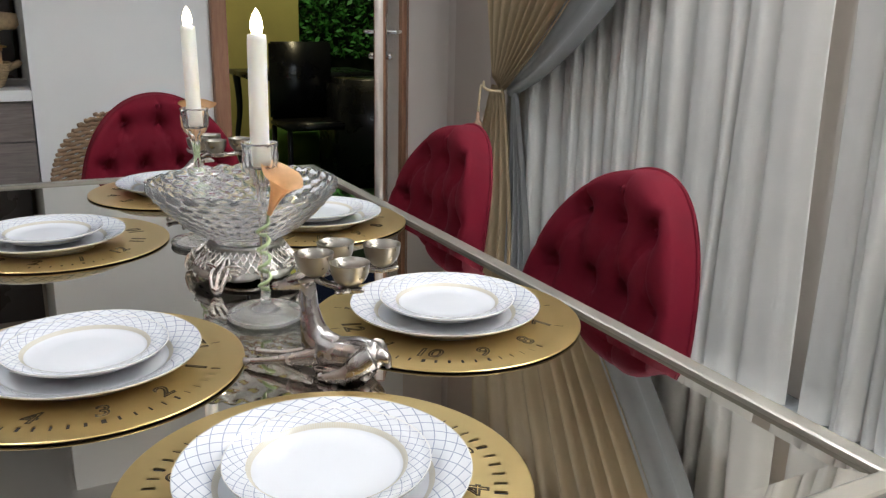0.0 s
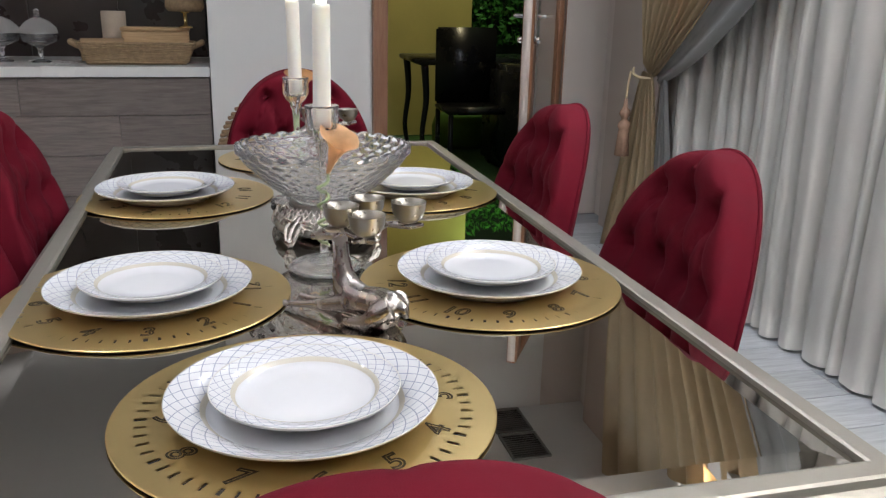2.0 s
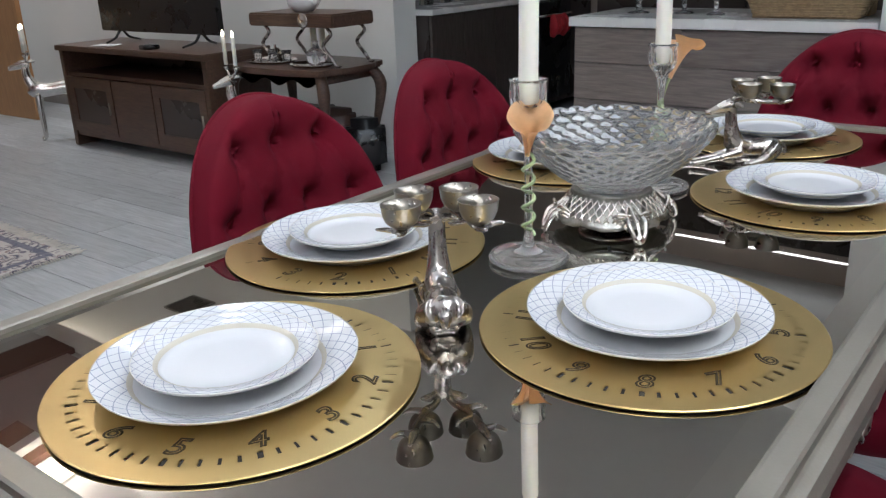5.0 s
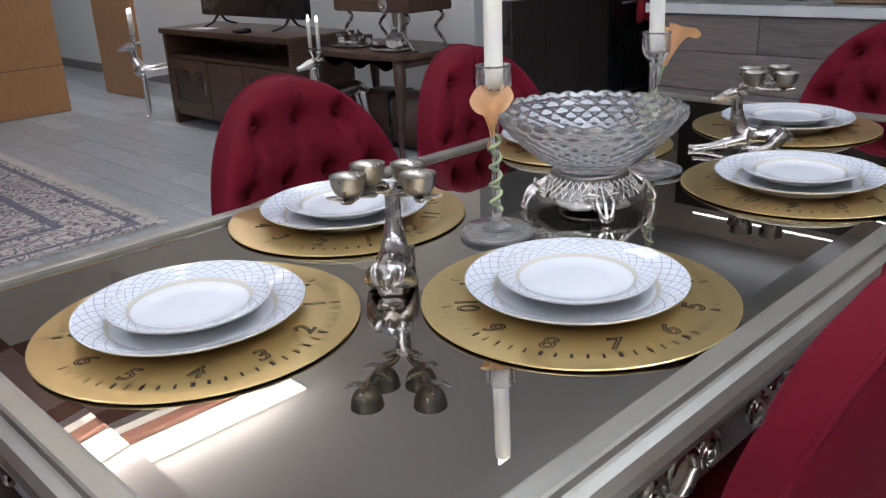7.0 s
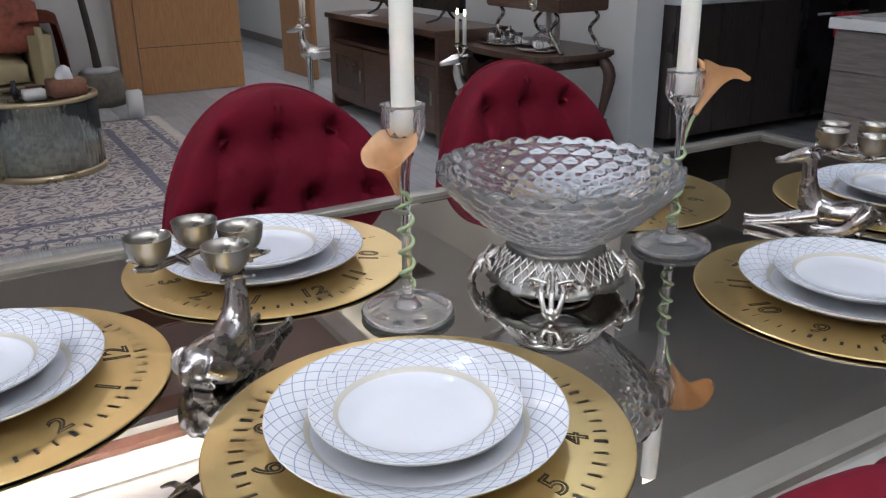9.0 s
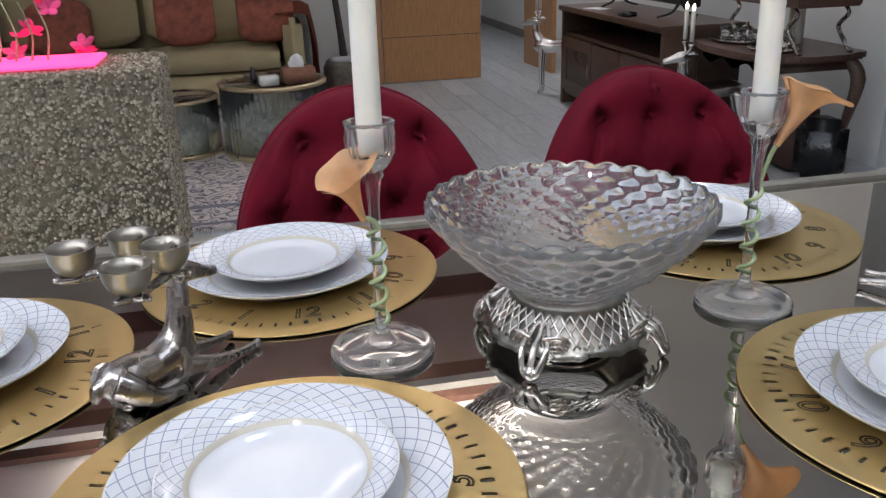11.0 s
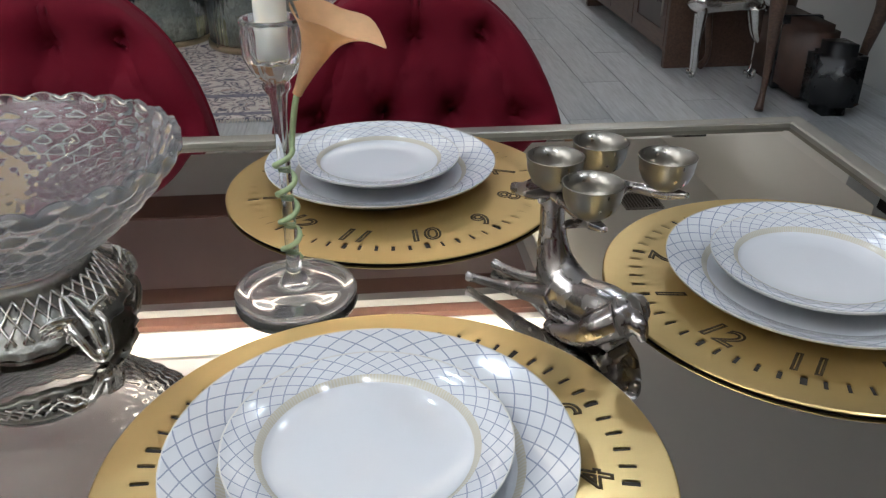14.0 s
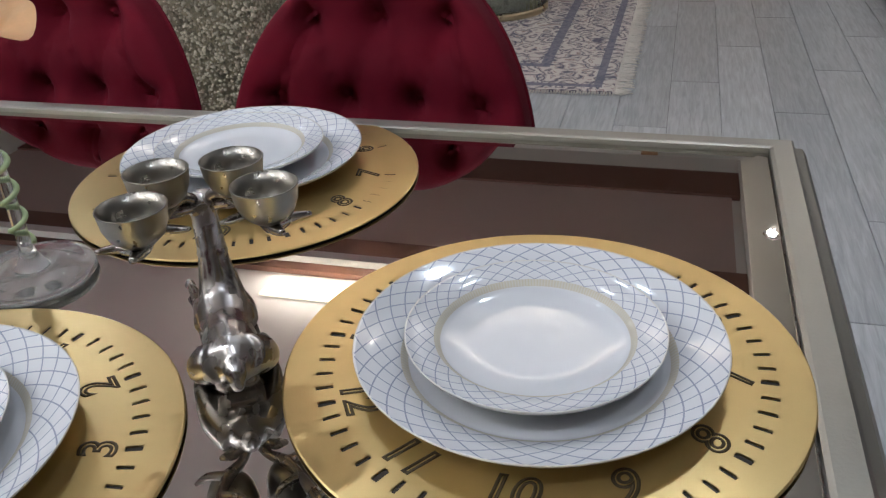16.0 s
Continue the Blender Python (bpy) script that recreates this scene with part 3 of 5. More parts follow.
disc_mesh = mat_mesh()
backing_mesh = mesh_of("backing", lathe([(0.0, 0.0), (0.1875, 0.0), (0.188, 0.0004), (0.188, 0.001), (0.0, 0.001)], 72), material("dark_felt", (0.03, 0.022, 0.014), 0.85), smooth=False)
NUMERALS = {}
for h in range(1, 13):
    cu = bpy.data.curves.new("numeral", "FONT")
    cu.body, cu.size, cu.align_x, cu.align_y = str(h), 0.036, "CENTER", "CENTER"
    cu.fill_mode = "NONE"
    cu.bevel_depth, cu.bevel_resolution = 0.00125, 0
    cu.shear = 0.15
    ob = new("numeral_source", cu)
    bpy.context.view_layer.update()
    me = bpy.data.meshes.new_from_object(ob.evaluated_get(bpy.context.evaluated_depsgraph_get()))
    bpy.data.objects.remove(ob)
    me.transform(Matrix.Diagonal((1, 1, 0.35, 1)))
    me.materials.clear()
    me.materials.append(SLOT)
    NUMERALS[h] = me

for k, (mx, my, turn) in enumerate(MATS):
    t = thing("placemat", pose(mx, my, TOP + 0.001, 0, 0, turn), "round gold placemat shaped like a clock face", "placemat", "gold placemats")
    part("disc", disc_mesh, None, t)
    part("backing", backing_mesh, None, t, "dark felt backing")
    for h in range(1, 13):
        a = radians(30 * h)
        part("numeral", NUMERALS[h], None, t, "cut-out clock numeral", place=Matrix.Translation((0.137 * math.sin(a), 0.137 * math.cos(a), 0.0031)) @ Matrix.Rotation(math.pi - a, 4, "Z"))
    dx, dy = [(-0.004, -0.006), (0.004, -0.007), (-0.002, -0.001), (-0.021, -0.013), (0.003, -0.009), (0.004, -0.002)][k]
    tagged(part("dinner_plate", dinner_mesh, place=pose(mx + dx, my + dy, TOP + 0.0045, 0, 0, 23 * k), mat=None), "white china dinner plate with grey lattice rim", "plate", "dinner plates")
    tagged(part("salad_plate", salad_mesh, place=pose(mx + dx + 0.002, my + dy - 0.002, TOP + 0.0195, 0, 0, 31 * k), mat=None), "small white china plate with lattice rim on the dinner plate", "plate", "small plates")

# ---- centrepiece ----
# crystal bowl on a silver foot
bowl = thing("fruit_bowl", pose(0.026, -0.013, TOP + 0.001), "scalloped bubble-cut crystal bowl on an ornate silver foot", "bowl")
SCALLOPS = 28
OUTER = [(0.040, 0.046), (0.050, 0.047), (0.054, 0.052), (0.052, 0.056), (0.060, 0.059), (0.073, 0.065), (0.086, 0.075), (0.099, 0.088), (0.112, 0.102), (0.125, 0.118), (0.136, 0.134), (0.1445, 0.148), (0.148, 0.155)]


def bowl_mesh():
    n, rows = SCALLOPS * 10, 60
    ts = np.linspace(0, len(OUTER) - 1, rows)
    pr = np.interp(ts, range(len(OUTER)), [p[0] for p in OUTER])
    pz = np.interp(ts, range(len(OUTER)), [p[1] for p in OUTER])
    arc = np.concatenate([[0], np.cumsum(np.hypot(np.diff(pr), np.diff(pz)))])
    start, end = float(np.interp(0.058, pr, arc)), float(arc[-1])
    # rows of round cuts that grow towards the rim
    levels, s = [], end - 0.010
    size = 0.0185
    while s > start + 0.006:
        levels.append((s, size))
        s -= size * 0.86
        size *= 0.885
    bm = bmesh.new()
    outer, inner = [], []
    for k in range(rows):
        oring, iring = [], []
        for i in range(n):
            a = 2 * math.pi * i / n
            bump, lift = 0.0, 0.0
            for q, (lv, sz) in enumerate(levels):
                ds = (arc[k] - lv) / (sz * 0.52)
                if abs(ds) < 1:
                    ph = (a * SCALLOPS / (2 * math.pi) + 0.5 * (q % 2)) % 1.0
                    da = (ph - 0.5) * 2
                    d2 = ds * ds + da * da
                    if d2 < 1:
                        bump = max(bump, (1 - d2) ** 0.8 * sz * 0.26)
            f = max(0.0, (arc[k] - (end - 0.009)) / 0.009)
            lift = f * 0.0065 * (abs(math.cos(a * SCALLOPS / 2)) - 0.5) if f > 0 else 0.0
            r = pr[k] + bump * 0.75
            oring.append(bm.verts.new((r * math.cos(a), r * math.sin(a), pz[k] - bump * 0.6 + lift)))
            ri = pr[k] - 0.0052
            zi = max(0.0565, pz[k] + 0.0035)
            iring.append(bm.verts.new((ri * math.cos(a), ri * math.sin(a), zi - (0.0030 if k == rows - 1 else 0) + lift)))
        outer.append(oring)
        inner.append(iring)
    k0 = int(np.searchsorted(pz, 0.0555))
    for rings, flip, first in ((outer, False, 0), (inner, True, k0)):
        for p, q in zip(rings[first:], rings[first + 1:]):
            for i in range(n):
                j = (i + 1) % n
                f = (p[i], p[j], q[j], q[i])
                bm.faces.new(f[::-1] if flip else f)
    for i in range(n):
        j = (i + 1) % n
        bm.faces.new((outer[-1][i], outer[-1][j], inner[-1][j], inner[-1][i]))
    bm.faces.new(outer[0][::-1])
    bm.faces.new(inner[k0])
    bmesh.ops.delete(bm, geom=[v for v in bm.verts if not v.link_faces], context="VERTS")
    return bm


part("bowl", bowl_mesh(), CRYSTAL, bowl, "clear bubble-cut crystal", place=Matrix.Translation((0, 0, 0.0186)) @ Matrix.Diagonal((1, 1, 0.88, 1)))
foot = part("foot", lathe([(0.046, 0.046), (0.056, 0.047), (0.058, 0.044), (0.056, 0.042), (0.060, 0.038), (0.066, 0.032), (0.073, 0.026), (0.080, 0.020), (0.083, 0.017), (0.081, 0.015), (0.076, 0.018), (0.062, 0.032), (0.053, 0.041), (0.046, 0.042)], 64, wave=lambda r, z, a, k: (r + 0.0022 * math.sin(24 * a) * (z < 0.04), z - 0.004 * (abs(math.sin(4 * a)) if z < 0.024 else 0))), DARK_SILVER, bowl, "openwork silver foot")
foot.scale = (1.04, 1.04, 1.29)
# crossed basket bars on the foot
lat = bmesh.new()
for k in range(40):
    for s in (-1, 1):
        pts = []
        for i in range(6):
            f = i / 5
            a = 2 * math.pi * k / 40 + s * 0.28 * f
            r, z = float(np.interp(f, [0, 0.5, 1], [0.0585, 0.0675, 0.079])), 0.042 - 0.021 * f
            pts.append((r * math.cos(a), r * math.sin(a), z))
        tube(pts, 0.0014, 5, lat)
part("lattice", lat, SILVER, foot)
lf = bmesh.new()
for s in (-1, 0, 1):
    limb(lf, [(0.066, 0.004 * s, 0.038), (0.078, 0.010 * s, 0.029), (0.092, 0.012 * s, 0.022), (0.101, 0.007 * s, 0.008), (0.098, 0.003 * s, 0.002)], [0.0018, 0.003, 0.0036, 0.0034, 0.0028], 5, 8)
for s in (-1, 1):
    for q in range(3):
        limb(lf, [(0.080 + 0.002 * q, 0.006 * s, 0.020 + 0.005 * q), (0.080, (0.016 + 0.003 * q) * s, 0.022 + 0.005 * q), (0.074, (0.024 + 0.003 * q) * s, 0.019 + 0.004 * q)], [0.0022, 0.0028, 0.0012], 4, 6)
    pts, rad = scroll(1.3, 0.008, 0.002, 16, 0.002)
    tube([(0.088 + 0.0 * p[1], s * (0.013 + p[0] * 0.6), 0.018 + p[2] * 0.7) for p in pts], rad, 6, lf)
bmesh.ops.create_uvsphere(lf, u_segments=10, v_segments=6, radius=0.0062, matrix=Matrix.Translation((0.101, 0, 0.006)))
lfm = fused_mesh("paw_foot", lf, SILVER, 0.0009)
for k in range(4):
    part("paw_foot", lfm, None, foot, place=Matrix.Rotation(radians(-40 + 90 * k), 4, "Z"))
part("base_plate", lathe([(0.0, 0.0), (0.045, 0.0), (0.047, 0.003), (0.046, 0.009), (0.043, 0.010), (0.0, 0.008)], 40), SILVER, foot, "round silver plate under the foot", place=pose(0, 0, 0.004))
pin = part("spike", lathe([(0.0, 0.0), (0.006, 0.0), (0.0035, 0.006), (0.0025, 0.020), (0.0, 0.024)], 12), BLACK, foot, place=pose(0, 0, 0.012))


# candlesticks with candles and calla lilies
def flame_bulb():
    return lathe([(0.0, 0.0), (0.0062, 0.004), (0.0085, 0.012), (0.0078, 0.020), (0.0045, 0.030), (0.0, 0.037)], 16)


def lily(bm, n=36, rows=26, length=0.072):
    """A calla spathe: a narrow funnel that opens into a rolled lip, longest at its tip."""
    rings = []
    for j in range(rows):
        v = j / (rows - 1)
        ring = []
        for i in range(n):
            a = 2 * math.pi * i / (n - 1) * 0.95 + 0.16
            side = math.cos(a - math.pi)                 # 1 at the tip, -1 where the edges overlap
            flare = max(0.0, (v - 0.55) / 0.45)
            r = 0.0034 + 0.0165 * v ** 1.5 + flare ** 2 * (0.0095 + 0.003 * max(0.0, side))
            tip = max(0.0, side) ** 6 * flare ** 2
            z = length * v * (0.90 + 0.11 * side) - 0.006 * flare ** 3 * (0.6 + 0.4 * side) - 0.006 * tip
            x, y = r * math.cos(a) - 0.008 * tip, r * math.sin(a)
            ring.append(bm.verts.new((x, y, z + 0.0012 * math.sin(5 * a) * flare)))
        rings.append(ring)
    for p, q in zip(rings, rings[1:]):
        for i in range(n - 1):
            bm.faces.new((p[i], p[i + 1], q[i + 1], q[i]))
    bmesh.ops.solidify(bm, geom=bm.faces[:], thickness=0.0011)
    return bm


def candlestick(place, flower, turns_from, lean, top):
    cs = thing("candlestick", place, "glass candlestick with lit ivory candle and peach calla lily", "candlestick", "candlesticks")
    prof = [(0.0, 0.0095), (0.014, 0.0095), (0.030, 0.0085), (0.044, 0.005), (0.050, 0.0), (0.054, 0.001), (0.055, 0.005), (0.053, 0.009), (0.044, 0.0115), (0.026, 0.013), (0.012, 0.017), (0.0075, 0.024), (0.006, 0.04), (0.0052, 0.11), (0.0058, 0.165), (0.0080, 0.186), (0.0105, 0.192), (0.0092, 0.197), (0.018, 0.205), (0.0232, 0.216), (0.0240, 0.232), (0.0224, 0.240), (0.0248, 0.244), (0.0248, 0.247), (0.0215, 0.2475), (0.0195, 0.240), (0.0185, 0.222), (0.016, 0.214), (0.0, 0.212)]

    def facets(r, z, a, k):
        f = 0.0012 * math.cos(8 * a) if 0.19 < z < 0.242 else 0.0
        return r + f, z
    part("stem_and_foot", lathe(prof, 48, wave=facets), GREENISH, cs, "clear glass")
    cd = part("candle", lathe([(0.0, 0.0), (0.0128, 0.0), (0.0128, 0.01), (0.0126, 0.165), (0.0118, 0.171), (0.009, 0.172), (0.0, 0.169)], 28), WAX, cs, "ivory wax candle", place=Matrix.Translation((0, 0, 0.2155)) @ Matrix.Rotation(radians(lean), 4, "Y"))
    part("flame", flame_bulb(), FLAME, cd, "glowing flame-shaped bulb", place=Matrix.Translation((0, 0, 0.168)))
    fl = part("flower", lily(bmesh.new()), PETAL, cs, "peach calla lily", place=flower)
    base = flower.translation
    pts = []
    n = 60
    for i in range(n + 1):
        f = i / n
        a = turns_from + 2 * math.pi * 4.0 * f
        pts.append((0.0079 * math.cos(a), 0.0079 * math.sin(a), 0.035 + 0.105 * f))
    pts += [tuple(Vector(pts[-1]).lerp(base, f) + Vector((0, 0, 0.006 * math.sin(math.pi * f)))) for f in (0.35, 0.7, 1.0)]
    part("flower_stem", tube(pts, [0.0025] * len(pts), 8), STEM, fl, "green stem wound round the glass")
    fl.children[-1].matrix_parent_inverse = fl.matrix_basis.inverted()
    return cs


def aim(base, to, roll=0):
    """A pose at base whose z axis points to to."""
    d = Vector(to) - Vector(base)
    return Matrix.Translation(base) @ d.to_track_quat("Z", "Y").to_matrix().to_4x4() @ Matrix.Rotation(radians(roll), 4, "Z")


candlestick(pose(0.002, -0.2095, TOP + 0.0005), aim((0.006, -0.012, 0.150), (0.030, -0.040, 0.235), 250), 0.4, 0.6, 0.39)
candlestick(pose(0.0, 0.2125, TOP + 0.0005), aim((0.007, 0.016, 0.188), (0.018, 0.058, 0.268), 90) @ Matrix.Scale(1.15, 4), 2.0, -0.8, 0.39)


# reclining deer that carry four cups on their antlers
def deer_holder(place):
    d = thing("deer_candle_holder", place, "polished pewter reclining deer with four cups on its antlers", "candle holder", "deer candle holders")
    bm = bmesh.new()
    # trunk with a hollow back, then neck, head and muzzle
    limb(bm, [(-0.058, 0, 0.020), (-0.046, 0, 0.028), (-0.022, 0, 0.029), (0.008, 0, 0.028), (0.032, 0, 0.032), (0.046, 0, 0.036), (0.054, 0, 0.030)], [0.009, 0.021, 0.0225, 0.020, 0.0225, 0.018, 0.009], 5, 18)
    limb(bm, [(0.034, 0, 0.034), (0.045, 0, 0.054), (0.049, 0, 0.080), (0.051, 0, 0.102), (0.053, 0, 0.112)], [0.022, 0.016, 0.0110, 0.0102, 0.0105], 5, 16)
    limb(bm, [(0.043, 0, 0.112), (0.055, 0, 0.113), (0.070, 0, 0.108), (0.085, 0, 0.102), (0.098, 0, 0.099)], [0.008, 0.0120, 0.0098, 0.0062, 0.0052], 5, 14)
    # front legs stretched out side by side
    limb(bm, [(0.030, 0.014, 0.026), (0.058, 0.018, 0.019), (0.092, 0.022, 0.012), (0.118, 0.026, 0.008), (0.128, 0.028, 0.007)], [0.013, 0.0085, 0.0052, 0.0042, 0.0056], 5, 12)
    limb(bm, [(0.030, -0.014, 0.024), (0.062, -0.018, 0.014), (0.096, -0.016, 0.007), (0.124, -0.014, 0.005), (0.134, -0.013, 0.0055)], [0.013, 0.0085, 0.0052, 0.0042, 0.0056], 5, 12)
    # haunches and folded hind legs, ears
    for s in (-1, 1):
        limb(bm, [(-0.048, 0.010 * s, 0.034), (-0.034, 0.021 * s, 0.024), (-0.014, 0.027 * s, 0.011), (0.014, 0.028 * s, 0.0055), (0.026, 0.025 * s, 0.0048)], [0.0165, 0.0150, 0.0095, 0.0055, 0.0046], 5, 12)
        limb(bm, [(0.048, 0.008 * s, 0.114), (0.042, 0.019 * s, 0.117), (0.037, 0.030 * s, 0.114)], [0.0042, 0.0062, 0.0018], 4, 8)
    limb(bm, [(-0.056, 0, 0.034), (-0.066, 0, 0.030), (-0.071, 0, 0.019)], [0.009, 0.0085, 0.0035], 4, 10)
    box(-0.046, 0.042, -0.017, 0.017, 0.0, 0.014, 0.004, bm)
    fused = fused_mesh("deer", bm, PEWTER, 0.0017)
    for v in fused.vertices:
        if v.co.z < 0.075:
            v.co.y *= 0.92
            if v.co.x < 0.03:
                v.co.x = 0.03 + (v.co.x - 0.03) * 0.84
    part("deer", fused, None, d, "polished pewter deer")
    cups = [(0.027, 0.0255), (0.027, -0.0255), (-0.026, 0.0415), (-0.026, -0.0415)]
    for s in (-1, 1):
        ab = bmesh.new()
        limb(ab, [(0.047, 0.006 * s, 0.121), (0.040, 0.013 * s, 0.127), (0.027, 0.0245 * s, 0.1265), (0.003, 0.033 * s, 0.124), (-0.026, 0.0415 * s, 0.1255), (-0.045, 0.047 * s, 0.128)], [0.0042, 0.0045, 0.0058, 0.0038, 0.0058, 0.0022], 6, 10)
        limb(ab, [(0.027, 0.0255 * s, 0.1265), (0.033, 0.042 * s, 0.127), (0.031, 0.053 * s, 0.131)], [0.005, 0.0035, 0.0015], 4, 8)
        limb(ab, [(-0.026, 0.0415 * s, 0.1255), (-0.02, 0.057 * s, 0.126), (-0.026, 0.069 * s, 0.129)], [0.005, 0.0035, 0.0015], 4, 8)
        limb(ab, [(0.003, 0.033 * s, 0.124), (-0.004, 0.017 * s, 0.124), (-0.012, 0.010 * s, 0.127)], [0.0045, 0.003, 0.0012], 4, 8)
        part("antler", ab, PEWTER, d, "pewter antler with leaf-shaped tips")
    cup = mesh_of("cup", lathe([(0.0, 0.0), (0.006, 0.0), (0.011, 0.002), (0.0175, 0.008), (0.0208, 0.016), (0.0222, 0.027), (0.0226, 0.0275), (0.0212, 0.0275), (0.0196, 0.017), (0.016, 0.0095), (0.010, 0.0045), (0.0, 0.0035)], 32), SATIN)
    for x, y in cups:
        part("cup", cup, None, d, "satin nickel cup", place=Matrix.Translation((x, y, 0.1285)))
    return d


deer_holder(pose(0.034, -0.445, TOP + 0.0005, 0, 0, 132))
deer_holder(pose(0.088, 0.460, TOP + 0.0005, 0, 0, 213))

# ---- curtains ----
GAP = 0.31                     # the slit between two curtains


def cloth(name, mat, ys, xs, z0, z1, label, rows=24, thick=0.003):
    """A hanging cloth whose plan line is (xs, ys)."""
    bm = bmesh.new()
    rings = []
    for j in range(rows + 1):
        f = j / rows
        rings.append([bm.verts.new((x + 0.012 * math.sin(9 * y + 2.2 * f) * (1 - f), y + 0.008 * math.sin(4 * f + 13 * y) + 0.006 * math.sin(9 * f + 31 * y), z0 + (z1 - z0) * f)) for x, y in zip(xs, ys)])
    for p, q in zip(rings, rings[1:]):
        for i in range(len(p) - 1):
            bm.faces.new((p[i], p[i + 1], q[i + 1], q[i]))
    bmesh.ops.solidify(bm, geom=bm.faces[:], thickness=thick)
    return tagged(part(name, bm, mat), label, "curtain")


def folds(y0, y1, x, depth, seed):
    """A plan line of flat-fronted pleats of uneven width with narrow deep grooves."""
    rnd = random.Random(seed)
    ys, xs, y = [], [], y0
    while y < y1:
        w = min(rnd.choice((0.05, 0.07, 0.10, 0.13, 0.17)) * rnd.uniform(0.85, 1.2), y1 - y + 0.001)
        amp, skew, power = depth * rnd.uniform(0.4, 1.25) * min(1, w / 0.07), rnd.uniform(0.7, 1.5), rnd.uniform(2.0, 4.5)
        n = max(8, int(w / 0.005))
        for i in range(n):
            u = (i / n) ** skew
            ys.append(y + w * i / n)
            xs.append(x - amp * (1 - abs(2 * u - 1) ** power) + 0.006 * math.sin(34 * (y + w * i / n)))
        y += w
    return ys, xs


for y0, y1, seed in ((-3.9, -1.48, 3), (-1.44, GAP - 0.03, 4), (GAP + 0.03, 2.02, 5)):
    ys, xs = folds(y0, y1, 1.79, 0.074, seed)
    cloth("curtain", SHEER, ys, xs, 0.012, CEIL - 0.03, "ivory pleated floor-length curtain")
structure("curtain_track", box(1.70, 1.80, -3.9, 2.05, CEIL - 0.03, CEIL - 0.002), WALL, "white curtain track on the ceiling")


def swag(name, mat, inner, outer, label, folds_n, depth, shift, seed):
    """A drape gathered into a knot; inner and outer edges are (top, middle, knot) in y and z."""
    bm = bmesh.new()
    nu, nv = 110, 40
    rings = []
    for j in range(nv + 1):
        f = j / nv
        ring = []
        for i in range(nu + 1):
            u = i / nu
            p0, p1, p2 = [Vector(a).lerp(Vector(b), u) for a, b in zip(inner, outer)]
            p = p0 * (1 - f) ** 2 + p1 * 2 * f * (1 - f) + p2 * f * f
            wob = math.sin(2 * math.pi * folds_n * (u + 0.035 * math.sin(7 * u + seed)) + 0.8 * f + seed)
            x = 1.66 - 0.05 * math.sin(math.pi * f) + shift + depth * (1 - 0.55 * f) * math.copysign(abs(wob) ** 0.8, wob)
            ring.append(bm.verts.new((x, p.x, p.y)))
        rings.append(ring)
    for p, q in zip(rings, rings[1:]):
        for i in range(nu):
            bm.faces.new((p[i], p[i + 1], q[i + 1], q[i]))
    bmesh.ops.solidify(bm, geom=bm.faces[:], thickness=0.004)
    return part(name, bm, mat, None, label)


drape = thing("swag_drape", pose(0, 0, 0), "tan and grey satin drape tied back beside the curtain", "curtain")
swag("tan_swag", TAN_DRAPE, ((2.04, 2.66), (1.99, 1.6), (1.975, 0.905)), ((0.30, 2.66), (1.00, 1.36), (1.905, 0.85)), "tan satin", 9, 0.034, 0.0, 1).parent = drape
swag("grey_swag", GREY_DRAPE, ((0.40, 2.66), (1.05, 1.36), (1.93, 0.885)), ((0.10, 2.66), (0.80, 1.13), (1.86, 0.825)), "grey satin lining", 1.6, 0.014, 0.012, 2).parent = drape


def tail(name, mat, y_top, y_bottom, half_top, half_bottom, z_top, x, n_folds, label, seed):
    bm = bmesh.new()
    nu, nv = 70, 26
    rings = []
    for j in range(nv + 1):
        f = j / nv
        ring = []
        for i in range(nu + 1):
            u = -1 + 2 * i / nu
            g = f ** 0.7
            ring.append(bm.verts.new((x + (0.010 + 0.02 * f) * math.sin(math.pi * n_folds * u + seed) + 0.012 * math.sin(3 * f + u), y_top + (y_bottom - y_top) * f + u * (half_top + (half_bottom - half_top) * g), z_top * (1 - f) + 0.012 * f)))
        rings.append(ring)
    for p, q in zip(rings, rings[1:]):
        for i in range(nu):
            bm.faces.new((p[i], p[i + 1], q[i + 1], q[i]))
    bmesh.ops.solidify(bm, geom=bm.faces[:], thickness=0.004)
    return part(name, bm, mat, drape, label)


tail("tan_tail", TAN_DRAPE, 1.94, 1.99, 0.06, 0.24, 0.87, 1.655, 5, "tan satin", 0.5)
tail("grey_tail", GREY_DRAPE, 1.82, 1.72, 0.03, 0.07, 0.85, 1.672, 3, "grey satin lining", 1.4)
tb = bmesh.new()
limb(tb, [(1.615, 1.995, 0.885), (1.60, 1.965, 0.862), (1.605, 1.92, 0.850), (1.635, 1.875, 0.850)], [0.005, 0.007, 0.007, 0.005])
part("tie_band", tb, TAN_DRAPE, drape, "tan satin tie-back")
tassel = part("tassel", lathe([(0.0, 0.255), (0.008, 0.25), (0.010, 0.215), (0.022, 0.20), (0.026, 0.185), (0.016, 0.170), (0.013, 0.160), (0.026, 0.145), (0.030, 0.128), (0.022, 0.118), (0.024, 0.11), (0.034, 0.0), (0.0, 0.0)], 36, wave=lambda r, z, a, k: (r + (0.0018 * math.sin(18 * a) if z < 0.115 else 0), z)), material("bronze_tassel_cord", (0.34, 0.20, 0.13), 0.6, vary=0.25, scale=60, bump=0.3, fine=400), drape, "bronze corded tassel", place=pose(1.585, 1.985, 0.50))
cordb = tube(smooth_path([(1.585, 1.985, 0.755), (1.59, 1.985, 0.82), (1.60, 1.99, 0.87)]), 0.006, 8)
